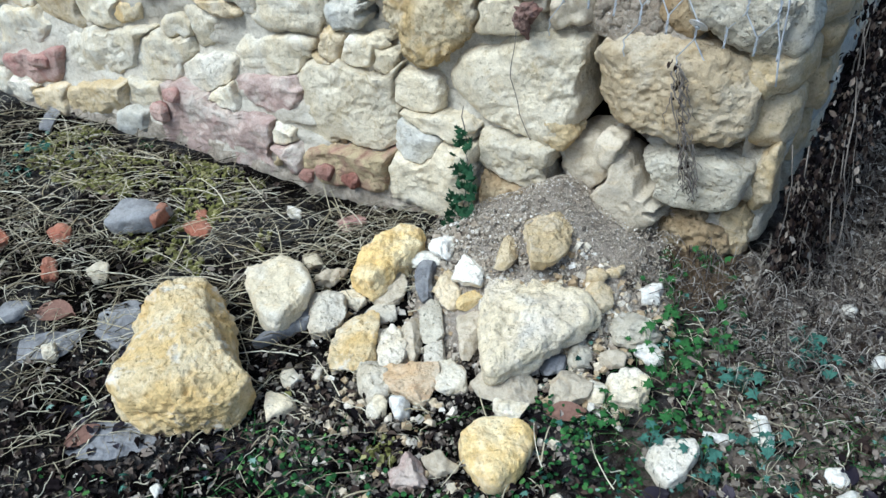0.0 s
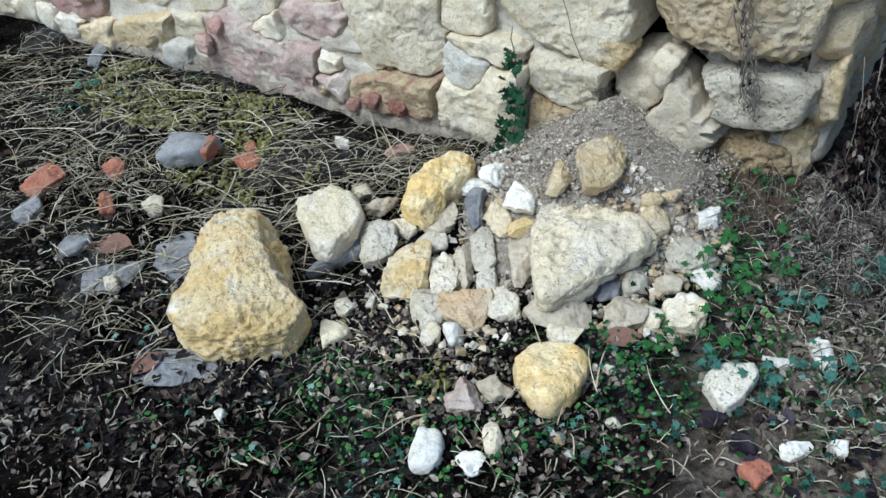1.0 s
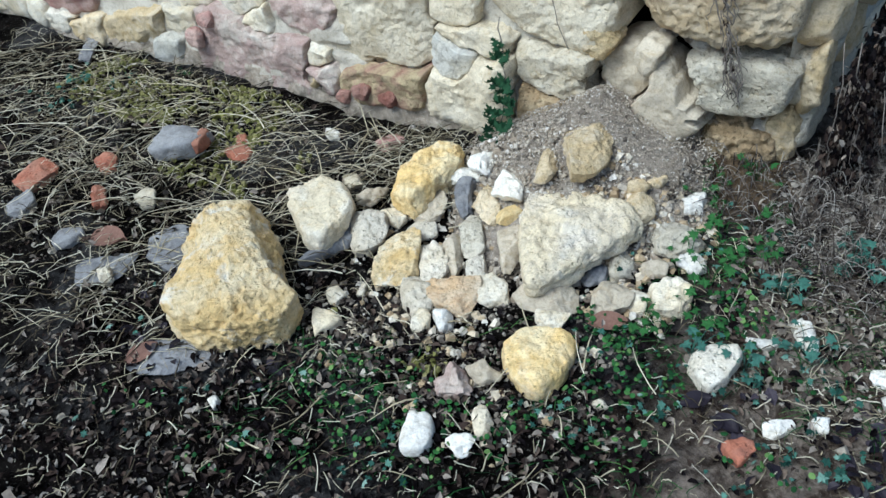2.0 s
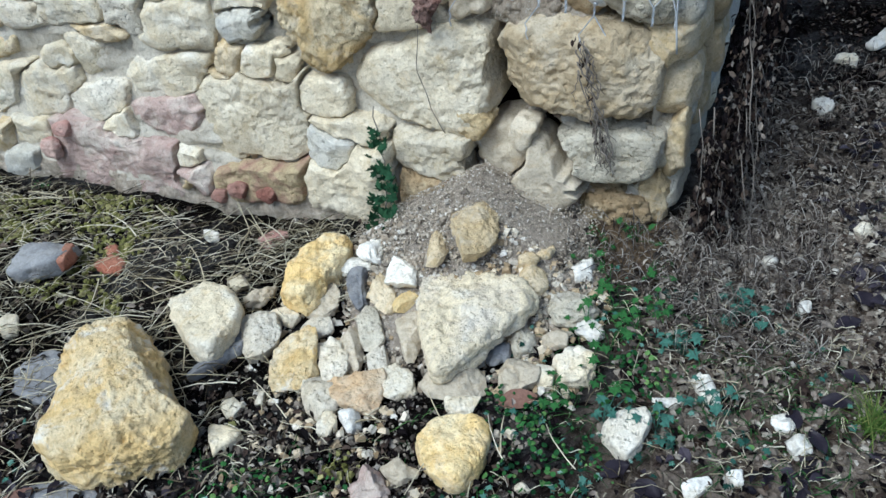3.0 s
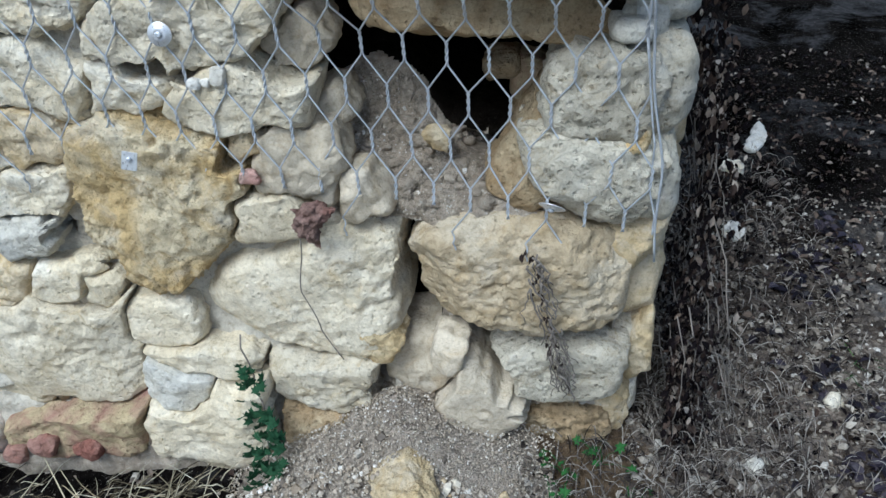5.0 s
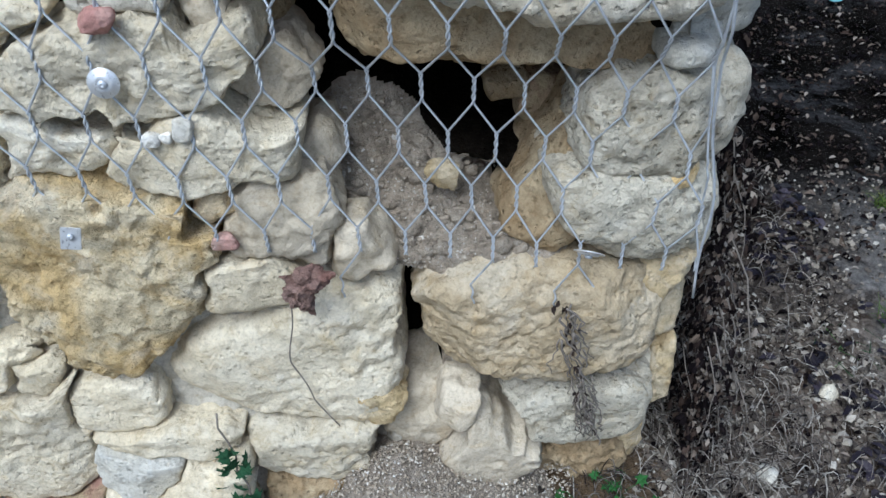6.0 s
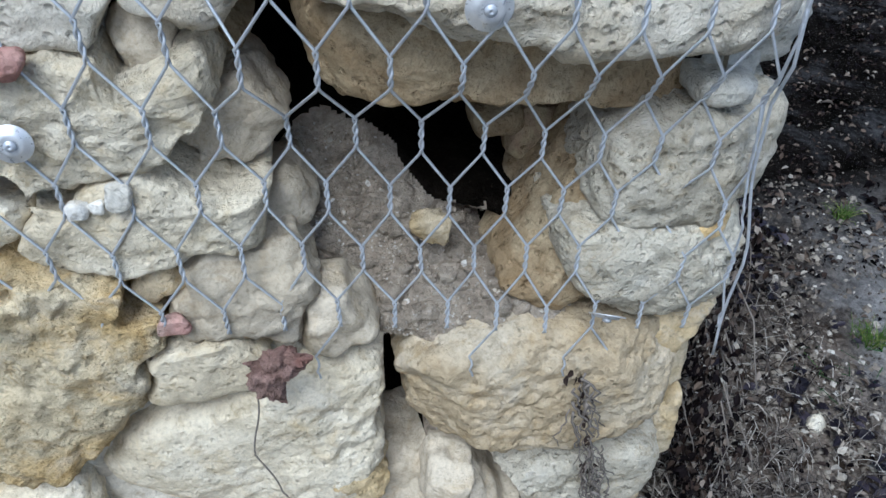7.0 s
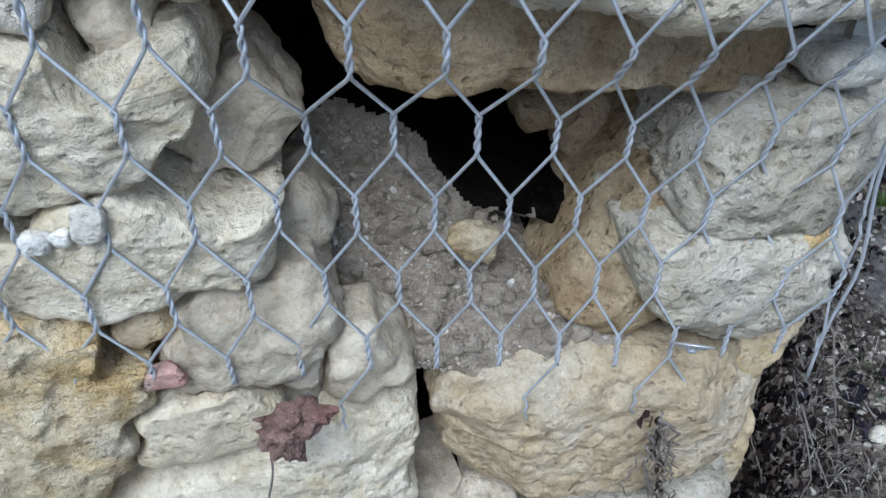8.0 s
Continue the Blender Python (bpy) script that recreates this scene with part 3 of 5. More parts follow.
wall_stone(-1.197, 1.405, 0.393, 0.131, 0.081, 1, 0.14, 0.21, 0.26, 4.8, "cream")
wall_stone(-1.119, 1.405, 0.383, 0.084, 0.048, 68, -0.12, 0.19, -0.14, 5.9, "cream")
wall_stone(-1.250, 1.375, 0.243, 0.327, 0.215, 6, -0.10, -0.03, 0.18, 3.8, "beige")
wall_stone(-1.296, 1.405, 0.399, 0.088, 0.058, 64, 0.09, 0.04, -0.23, 5.3, "tan")
wall_stone(-1.025, 1.400, 0.317, 0.124, 0.086, 2, 0.09, -0.12, 0.09, 3.5, "beige")
wall_stone(-0.745, 1.405, 0.366, 0.321, 0.260, 20, 0.30, -0.03, -0.03, 2.3, "beige", grow=1.06, waist=([-1, -0.5, 0.3, 1], [0.62, 0.95, 1.04, 0.80]))
wall_stone(-0.792, 1.411, 0.553, 0.112, 0.092, 4, -0.01, -0.03, 0.1, 4.0, "beige")
wall_stone(-0.745, 1.421, 0.630, 0.124, 0.105, -3, 0.02, 0.10, -0.01, 5.0, "dusty")
wall_stone(-0.819, 1.429, 0.662, 0.060, 0.044, 6, -0.09, 0.04, -0.28, 4.3, "tan")
wall_stone(-0.955, 1.380, 0.249, 0.180, 0.070, -7, -0.17, 0.48, 0.18, 2.2, "beige")
wall_stone(-1.014, 1.364, 0.193, 0.107, 0.091, -14, 0.28, -0.14, 0.19, 4.7, "grey")
wall_stone(-0.977, 1.341, 0.096, 0.233, 0.165, 18, 0.11, 0.02, 0.25, 4.0, "beige")
wall_stone(-0.756, 1.386, 0.208, 0.197, 0.111, -6, 0.19, 0.21, 0.07, 3.9, "beige")
wall_stone(-0.789, 1.367, 0.112, 0.127, 0.082, 55, -0.50, 0.43, -0.03, 4.4, "earthstone")
wall_stone(-1.231, 1.335, 0.094, 0.267, 0.116, 6, 0.08, -0.03, 0.11, 5.7, "redstone")
wall_stone(-0.408, 1.405, 0.425, 0.340, 0.215, 2, 0.10, 0.0, -0.06, 3.1, "dustblock", grow=1.06, waist=([-1, -0.7, -0.2, 0.4, 1], [0.50, 0.86, 1.06, 0.98, 0.86]))
wall_stone(-0.335, 1.405, 0.238, 0.220, 0.125, 4, 0.10, -0.11, 0.01, 5.6, "greystone", grow=1.04, waist=([-1, -0.4, 0.5, 1], [0.72, 1.0, 1.0, 0.8]))
wall_stone(-0.318, 1.428, 0.085, 0.150, 0.110, 3, -0.09, 0.03, 0.01, 3.5, "earthstone", 0.0, 0.14, 9, 1.1, True, ([-1, 0, 1], [0.8, 1.0, 0.7]), 3.2)
wall_stone(-0.197, 1.470, 0.249, 0.115, 0.034, 91, -0.04, -0.13, -0.34, 6.0, "tan")
wall_stone(-0.822, 1.430, 0.735, 0.190, 0.100, 2, 0.04, 0.10, 0.10, 4.0, "beige", 0.012, 0.16)
wall_stone(-0.745, 1.470, 0.785, 0.130, 0.070, 36, 0.04, 0.1, 0.0, 4.0, "dusty", 0.0, 0.14, 6, 1.1)
wall_stone(-0.702, 1.490, 0.690, 0.075, 0.060, 24, 0.0, 0.1, 0.0, 4.0, "dusty", 0.0, 0.12, 6, 1.05, True)
wall_stone(-0.366, 1.452, 0.634, 0.215, 0.115, 52, 0.0, 0.10, 0.0, 4.0, "earthstone", 0.0, 0.20, 5, 1.05, True)
wall_stone(-0.292, 1.446, 0.740, 0.160, 0.138, -4, -0.04, 0.0, 0.02, 3.5, "greystone", 0.02, 0.17, 9, 1.06, True, ([-1, -0.5, 0.5, 1], [0.72, 1.0, 1.0, 0.75]), 1.9)
wall_stone(-0.302, 1.440, 0.620, 0.195, 0.140, -12, 0.14, 0.0, -0.15, 4.5, "greystone", 0.02, 0.16, 9, 1.06, True, ([-1, -0.5, 0.2, 1], [0.60, 0.86, 1.02, 0.92]), 2.1)
wall_stone(-0.250, 1.448, 0.682, 0.045, 0.050, 0, 0.0, 0.0, 0.0, 4.0, "ochre", 0.02, 0.10, 6, 1.06, True)
wall_stone(-0.262, 1.450, 0.828, 0.055, 0.026, -3, 0.0, 0.0, 0.0, 4.0, "grey", 0.01, 0.12, 5, 1.06, True)
wall_stone(-0.874, 1.430, 0.836, 0.235, 0.112, 7, -0.10, -0.10, 0.10, 5.0, "beige", 0.01, 0.16)
wall_stone(-0.789, 1.460, 0.880, 0.056, 0.085, -8, 0.08, -0.03, 0.0, 4.0, "dusty", 0.0, 0.12, 6, 1.2)
wall_stone(-0.738, 1.545, 0.855, 0.052, 0.066, -12, 0.09, -0.12, 0.04, 4.7, "earthstone", 0.0, 0.10, 6, 1.15)
wall_stone(-0.862, 1.440, 0.925, 0.100, 0.060, -2, 0.04, -0.05, 0.08, 4.2, "whitestone")
wall_stone(-0.750, 1.440, 0.945, 0.085, 0.050, -14, 0.24, -0.16, 0.02, 4.5, "whitestone", 0.0, 0.12)
wall_stone(-0.646, 1.432, 0.568, 0.063, 0.078, 9, -0.10, -0.03, -0.01, 4.2, "dusty")
wall_stone(-1.776, 1.331, 0.091, 0.530, 0.211, -5, -0.13, -0.09, 0.14, 3.9, "pinkstone")
wall_stone(-1.467, 1.326, 0.068, 0.132, 0.089, 9, 0.06, -0.07, 0.19, 5.7, "pinkstone")
wall_stone(-1.527, 1.376, 0.232, 0.230, 0.100, 5, 0.02, -0.06, 0.16, 4.4, "pinkstone")
wall_stone(-1.688, 1.358, 0.194, 0.127, 0.093, -3, -0.50, 0.50, 0.22, 5.7, "cream")
wall_stone(-2.250, 1.376, 0.232, 0.368, 0.135, 12, 0.10, -0.17, 0.17, 5.3, "cream")
wall_stone(-2.304, 1.330, 0.081, 0.330, 0.085, 13, 0.11, 0.03, 0.32, 6.0, "tan")
wall_stone(-1.756, 1.379, 0.243, 0.223, 0.100, 17, 0.20, -0.21, -0.01, 2.2, "whitestone")
wall_stone(-1.952, 1.385, 0.258, 0.223, 0.142, 11, 0.08, -0.04, 0.42, 4.2, "cream")
wall_stone(-1.513, 1.405, 0.331, 0.243, 0.100, 9, -0.01, -0.05, 0.15, 5.7, "cream")
wall_stone(-2.116, 1.317, 0.037, 0.147, 0.081, 6, -0.04, -0.01, 0.40, 5.6, "grey")
wall_stone(-1.443, 1.405, 0.480, 0.210, 0.113, 3, -0.04, 0.07, 0.06, 3.0, "cream")
wall_stone(-1.333, 1.405, 0.352, 0.084, 0.025, 0, 0.12, -0.08, 0.02, 5.7, "tan")
wall_stone(-1.458, 1.345, 0.130, 0.095, 0.067, 3, 0.08, -0.07, 0.32, 5.5, "cream")
wall_stone(-1.475, 1.324, 0.062, 0.107, 0.077, 7, 0.08, 0.04, 0.44, 4.7, "tan")
wall_stone(-1.417, 1.420, 0.589, 0.177, 0.089, 3, -0.06, -0.09, 0.23, 5.9, "cream")
wall_stone(-2.691, 1.382, 0.252, 0.280, 0.155, 11, -0.02, -0.02, 0.44, 5.3, "cream")
wall_stone(-1.699, 1.405, 0.449, 0.182, 0.044, 6, 0.18, 0.09, 0.02, 5.5, "tan")
wall_stone(-2.115, 1.405, 0.371, 0.106, 0.063, 7, 0.09, -0.03, 0.33, 5.0, "ochre")
wall_stone(-2.663, 1.345, 0.128, 0.331, 0.090, 11, 0.05, 0.01, 0.20, 5.9, "brickpink")
wall_stone(-1.863, 1.405, 0.366, 0.139, 0.067, 8, 0.12, -0.03, 0.21, 5.7, "cream")

# the great slab over the hollow: pale upper bed and the stained lower bed
wall_stone(-0.432, 1.412, 0.992, 0.425, 0.215, -1, 0.03, 0.03, 0.0, 7.0, "whitestone", 0.018, 0.46, 2, 1.05, True)
wall_stone(-0.447, 1.460, 0.849, 0.39, 0.125, -2, 0.14, 0.05, 0.0, 4.6, "earthstone", 0.0, 0.40, 4, 1.06, True)
# the two dusty blocks over the heap
wall_stone(-0.578, 1.440, 0.208, 0.125, 0.130, 14, 0.05, 0.10, 0.0, 5.0, "dusty", 0.0, 0.16, 5, 1.10)
wall_stone(-0.473, 1.402, 0.156, 0.155, 0.150, -26, 0.12, -0.1, 0.1, 6.0, "dusty", 0.014, 0.16, 5, 1.12)
wall_stone(-0.523, 1.405, 0.275, 0.060, 0.070, -8, 0.0, 0.1, 0.1, 5.0, "dusty", 0.014, 0.10, 5, 1.0, True)
# the ochre lower corner of the big cream stone
wall_stone(-0.652, 1.402, 0.292, 0.085, 0.075, -25, 0.1, 0.1, 0.0, 4.0, "ochre", 0.0, 0.10, 6, 1.05, True)
# stones at the back of the hollow, and the quoins at the end
wall_stone(-0.442, 1.60, 0.714, 0.055, 0.035, 10, 0, 0, 0, 4.0, "earthstone", 0.0, 0.0, 7, 1.1, True)
wall_stone(-0.393, 1.60, 0.690, 0.065, 0.065, -10, 0, 0, 0, 4.0, "redstone", 0.0, 0.0, 7, 1.1, True)
wall_stone(-0.245, 1.475, 0.53, 0.05, 0.09, 3, 0.1, 0, 0, 5.0, "grey")
wall_stone(-0.235, 1.455, 0.12, 0.05, 0.10, 2, 0, 0.1, 0, 5.0, "tan")
wall_stone(-0.245, 1.480, 0.83, 0.05, 0.05, 2, 0, 0.1, 0, 4.0, "grey")


def fill_wall():
    """Plain courses where the wall runs on past the stones set above."""
    rng = random.Random(7)
    z = 0.05
    while z < 1.55:
        tall = rng.uniform(0.07, 0.13)
        x = -4.0
        while x < CORNER - 0.05:
            w = min(rng.uniform(0.10, 0.24), CORNER - x)
            cx, cz = x + w / 2, z + rng.uniform(-0.015, 0.015)
            hollow = -0.95 < cx and 0.2 < cz < 1.0
            clear = all(abs(cx - a) > (ra + w / 2) * 0.72 or abs(cz - b) > (rb + tall / 2) * 0.72 for a, b, ra, rb in PLACED)
            if clear and not hollow:
                wall_stone(cx, float(batter(cx, cz)), cz, w * 0.95, tall * 0.95, rng.uniform(-6, 6), rng.uniform(-0.2, 0.2), rng.uniform(-0.2, 0.2),
                           rng.uniform(-0.2, 0.2), rng.uniform(3, 5), rng.choice(["cream", "cream", "cream", "tan", "grey", "whitestone"]))
            x += w
        z += tall


fill_wall()
for cx, cz, rx, rz, fall in VOIDS:
    wall_stone(cx, 1.41, cz, rx * 2, rz * 2, -math.degrees(math.atan(fall)), 0, 0, 0, 4.0, "void")
for st in [q for q in STONES if q[10] != "void"]:
    lay_stone(st, STONES)


def end_stones():
    """The wall's short end, round the corner."""
    rng = random.Random(12)
    z = 0.06
    while z < 1.5:
        tall, y = rng.uniform(0.09, 0.16), 1.445 + rng.uniform(0, 0.03)
        while y < 3.1:
            w = rng.uniform(0.14, 0.30)
            SEED[0] += 1
            kind = rng.choice(["grey", "cream", "tan", "greystone"])
            me = stone_mesh("stone", w * 1.02, tall * 1.04, 0.13, rng.uniform(-0.2, 0.2), rng.uniform(-0.2, 0.2), 0, 4.0, STONE[kind], SEED[0], 4, 1.0, 14)
            ob = part_mesh("stone", me, WALL)
            ob.matrix_basis = Matrix(((0, 0, 1, CORNER - 0.035 - rng.uniform(0, 0.02) + float(splay(y + w / 2, z))), (1, 0, 0, y + w / 2), (0, 1, 0, z + tall / 2), (0, 0, 0, 1)))
            y += w
        z += tall


end_stones()

# ---------------------------------------------------------------- loose stones
rock(-1.128, 0.628, 0.345, 0.215, 0.160, -42, 0.08, 0.0, 0.10, 3.0, "boulder", label="large ochre limestone boulder, narrow at one end", chips=8,
     waist=([-1, -0.6, -0.15, 0.3, 0.62, 1], [0.76, 0.80, 0.84, 0.96, 1.26, 1.12]), rough=2.2)
rock(-1.088, 0.886, 0.173, 0.128, 0.090, -30, -0.19, -0.04, -0.13, 4.0, "cream", chips=7, waist=([-1, 0, 1], [0.85, 1.0, 0.9]), rough=1.3)
rock(-1.019, 0.844, 0.119, 0.058, 0.030, 86, 0.50, 0.32, -0.03, 2.2, "slate", grow=1.28)
rock(-0.964, 0.895, 0.143, 0.071, 0.060, -49, -0.02, -0.14, -0.01, 2.4, "whitestone", grow=1.28)
rock(-1.040, 1.003, 0.055, 0.042, 0.050, 37, 0.12, 0.16, 0.08, 5.4, "dusty", grow=1.28)
rock(-0.954, 0.968, 0.059, 0.037, 0.030, -25, 0.12, 0.16, 0.15, 5.4, "cream", grow=1.28)
rock(-0.927, 1.098, 0.208, 0.096, 0.080, -90, -0.01, -0.07, 0.12, 3.9, "gold", chips=8, grow=1.22, waist=([-1, 0, 1], [0.8, 1.0, 0.9]), rough=1.4)
rock(-0.879, 1.025, 0.087, 0.068, 0.050, -47, 0.35, 0.15, 0.01, 2.2, "dusty", grow=1.28)
rock(-0.843, 1.138, 0.071, 0.057, 0.040, 13, 0.06, -0.04, -0.11, 2.9, "white", grow=1.28)
rock(-0.820, 1.174, 0.082, 0.051, 0.040, -76, 0.17, 0.26, 0.43, 3.5, "white", grow=1.28)
rock(-0.710, 1.105, 0.103, 0.058, 0.040, -73, 0.15, 0.15, 0.12, 2.2, "white", grow=1.28)
rock(-0.800, 1.059, 0.100, 0.035, 0.050, -58, 0.13, -0.14, 0.09, 5.5, "slate", grow=1.28)
rock(-0.746, 1.049, 0.099, 0.054, 0.050, -53, -0.00, 0.06, -0.08, 2.8, "tan", grow=1.28)
rock(-0.847, 0.859, 0.145, 0.086, 0.060, -69, -0.09, 0.01, 0.13, 2.9, "boulder", grow=1.28)
rock(-0.861, 0.960, 0.052, 0.055, 0.030, 48, 0.03, -0.15, 0.03, 6.0, "whitestone", grow=1.28)
rock(-0.773, 0.879, 0.107, 0.050, 0.050, -64, 0.09, -0.05, 0.17, 2.5, "whitestone", grow=1.28)
rock(-0.757, 0.786, 0.099, 0.052, 0.050, -46, -0.05, 0.06, 0.10, 2.4, "whitestone", grow=1.28)
rock(-0.678, 0.810, 0.096, 0.081, 0.050, 18, 0.13, 0.37, -0.18, 4.0, "orange", grow=1.28)
rock(-0.751, 0.921, 0.085, 0.041, 0.050, -42, -0.33, -0.19, -0.34, 4.7, "dusty", grow=1.28)
rock(-0.731, 0.970, 0.096, 0.038, 0.050, -53, -0.07, 0.01, 0.00, 6.0, "greystone", grow=1.28)
rock(-0.679, 0.906, 0.060, 0.037, 0.040, -55, 0.02, -0.03, -0.02, 5.6, "whitestone", grow=1.28)
rock(-0.615, 0.863, 0.073, 0.049, 0.040, -52, -0.01, 0.36, 0.01, 2.2, "cream", grow=1.28)
rock(-0.632, 0.964, 0.113, 0.053, 0.050, -59, 0.08, -0.32, -0.12, 4.0, "dusty", grow=1.28)
rock(-0.678, 1.038, 0.051, 0.039, 0.030, 47, -0.06, -0.05, 0.09, 5.8, "gold", grow=1.28)
rock(-0.544, 1.021, 0.228, 0.189, 0.075, 81, -0.40, 0.42, 0.22, 4.2, "slabstone", chips=3)
rock(-0.578, 1.215, 0.160, 0.109, 0.050, -62, -0.31, -0.10, -0.27, 3.6, "tan")
rock(-0.641, 1.156, 0.089, 0.037, 0.040, -74, -0.31, 0.05, -0.00, 2.2, "tan", grow=1.28)
rock(-0.498, 0.887, 0.111, 0.100, 0.040, -24, 0.04, -0.05, 0.03, 2.9, "dusty", grow=1.28)
rock(-0.441, 0.733, 0.112, 0.134, 0.070, -16, -0.11, 0.08, -0.06, 2.5, "gold", chips=7, waist=([-1, 0, 1], [0.85, 1.0, 0.9]), rough=0.8)
rock(-0.460, 0.825, 0.065, 0.028, 0.040, 28, 0.03, 0.10, -0.14, 5.7, "cream", grow=1.28)
rock(-0.559, 0.617, 0.074, 0.071, 0.050, 23, -0.18, -0.09, -0.02, 2.4, "pinkstone")
rock(-0.519, 0.663, 0.051, 0.049, 0.040, 37, -0.14, 0.17, -0.23, 2.6, "dusty")
rock(-0.163, 0.877, 0.090, 0.057, 0.045, 62, 0.0, -0.01, 0.15, 5.4, "whitestone", chips=7, waist=([-1, 0, 1], [1.25, 1.05, 0.40]), rough=0.6)
rock(-0.891, 0.634, 0.054, 0.044, 0.030, -12, 0.50, 0.50, -0.19, 4.9, "cream", chips=3)
rock(-0.917, 0.709, 0.035, 0.031, 0.025, -27, 0.06, 0.05, -0.30, 5.4, "cream")
rock(-0.874, 0.749, 0.028, 0.019, 0.020, -85, -0.29, -0.14, 0.38, 4.7, "cream")
rock(-0.699, 0.722, 0.043, 0.049, 0.040, 16, 0.05, 0.01, -0.12, 2.7, "cream")
rock(-0.657, 0.741, 0.043, 0.030, 0.040, -55, 0.00, -0.16, -0.07, 6.0, "white")
rock(-0.552, 0.497, 0.069, 0.052, 0.040, -68, -0.10, 0.07, 0.0, 3.8, "white", chips=4, waist=([-1, 0, 1], [0.85, 1.0, 0.8]), rough=0.6)
rock(-0.473, 0.513, 0.040, 0.034, 0.030, 2, -0.13, 0.06, 0.20, 6.0, "white")
rock(-0.470, 0.578, 0.054, 0.028, 0.030, -48, -0.16, 0.14, 0.02, 5.1, "cream")
rock(-0.387, 0.938, 0.078, 0.060, 0.050, -77, -0.11, 0.01, -0.06, 3.7, "dusty", grow=1.28)
rock(-0.343, 0.953, 0.039, 0.047, 0.040, -4, -0.21, -0.19, 0.03, 3.4, "cream", grow=1.28)
rock(-0.298, 0.991, 0.071, 0.074, 0.050, 34, 0.02, 0.22, -0.04, 3.3, "cream", grow=1.28)
rock(-0.411, 1.031, 0.055, 0.039, 0.040, -59, -0.04, 0.08, -0.08, 6.0, "greystone", grow=1.28)
rock(-0.447, 0.990, 0.055, 0.036, 0.030, 60, 0.09, 0.04, 0.17, 6.0, "slate", grow=1.28)
rock(-0.355, 1.149, 0.094, 0.084, 0.050, -21, 0.03, 0.11, 0.19, 2.7, "greystone", grow=1.28)
rock(-0.289, 1.100, 0.054, 0.040, 0.035, -56, -0.22, 0.02, -0.06, 3.3, "white", grow=1.28)
rock(-0.345, 1.061, 0.049, 0.033, 0.030, 33, -0.09, 0.28, 0.14, 6.0, "dusty", grow=1.28)
rock(-0.433, 1.174, 0.071, 0.048, 0.040, -58, -0.02, -0.07, -0.15, 4.9, "tan", grow=1.28)
rock(-0.427, 1.260, 0.036, 0.029, 0.030, 99, -0.14, -0.03, -0.28, 5.0, "tan", grow=1.28)
rock(-0.453, 1.218, 0.043, 0.038, 0.030, 104, -0.02, -0.00, -0.29, 5.3, "tan", grow=1.28)
rock(-0.343, 1.262, 0.050, 0.037, 0.035, -64, -0.04, -0.19, -0.06, 6.0, "white", grow=1.28)
rock(0.030, 1.432, 0.031, 0.032, 0.030, 52, 0.12, -0.09, 0.18, 5.1, "white")
rock(-0.040, 0.800, 0.056, 0.021, 0.025, 51, -0.03, -0.09, 0.01, 4.7, "white")
rock(0.022, 0.833, 0.028, 0.026, 0.025, 32, 0.20, -0.02, 0.02, 5.8, "white")
rock(0.082, 0.973, 0.030, 0.031, 0.030, 36, -0.03, 0.03, 0.04, 5.5, "white")
rock(0.111, 0.933, 0.038, 0.035, 0.030, 42, 0.04, -0.07, 0.17, 5.9, "white")
rock(-0.038, 1.017, 0.060, 0.018, 0.020, -64, 0.03, -0.04, 0.14, 5.9, "white")
rock(-0.112, 0.969, 0.046, 0.018, 0.020, 13, 0.31, 0.13, 0.11, 5.4, "white")
rock(-1.511, 1.013, 0.078, 0.046, 0.030, -10, -0.20, 0.24, -0.12, 5.0, "brick")
rock(-1.819, 0.810, 0.077, 0.047, 0.030, -15, -0.22, 0.07, -0.02, 5.8, "brick")
rock(-1.699, 0.693, 0.089, 0.032, 0.030, -37, -0.07, -0.09, 0.02, 5.4, "brick")
rock(-0.945, 0.378, 0.027, 0.014, 0.020, -14, -0.16, 0.21, -0.10, 5.9, "white")
rock(-1.335, 1.206, 0.051, 0.033, 0.020, -44, -0.17, -0.01, 0.45, 4.4, "white")
rock(-1.143, 1.220, 0.059, 0.043, 0.030, 51, -0.05, -0.09, -0.13, 4.8, "brickpink")
rock(-0.075, 0.725, 0.042, 0.039, 0.030, 41, 0.07, 0.01, 0.03, 5.4, "brick")
rock(-1.553, 1.067, 0.050, 0.029, 0.020, -45, 0.06, -0.10, -0.01, 5.4, "brick")
rock(-1.581, 0.747, 0.066, 0.046, 0.030, -41, -0.07, -0.09, 0.22, 6.0, "cream")
rock(-1.131, 1.045, 0.054, 0.036, 0.030, -32, -0.14, 0.06, 0.16, 6.0, "cream")
rock(-0.307, 0.703, 0.018, 0.018, 0.015, 43, 0.12, -0.02, -0.05, 5.5, "cream")
rock(-2.501, 1.255, 0.172, 0.066, 0.030, -55, -0.08, 0.04, 0.40, 6.0, "slate")
rock(-1.644, 0.553, 0.066, 0.051, 0.030, 56, -0.01, -0.09, -0.14, 5.6, "slate")
rock(-1.442, 0.507, 0.047, 0.032, 0.030, -29, -0.02, -0.10, 0.23, 5.9, "cream")
rock(-1.961, 0.674, 0.110, 0.080, 0.040, -88, -0.03, -0.06, 0.10, 3.3, "brick")
rock(-1.885, 0.582, 0.086, 0.065, 0.030, -68, 0.14, 0.14, 0.28, 2.6, "slate")
rock(0.290, 2.726, 0.145, 0.052, 0.040, 63, 0.26, 0.11, 0.36, 3.6, "white")
rock(0.121, 2.185, 0.060, 0.044, 0.040, -78, 0.02, -0.15, 0.07, 5.8, "white")
rock(0.183, 2.539, 0.058, 0.046, 0.040, 6, 0.12, 0.15, -0.01, 6.0, "cream")
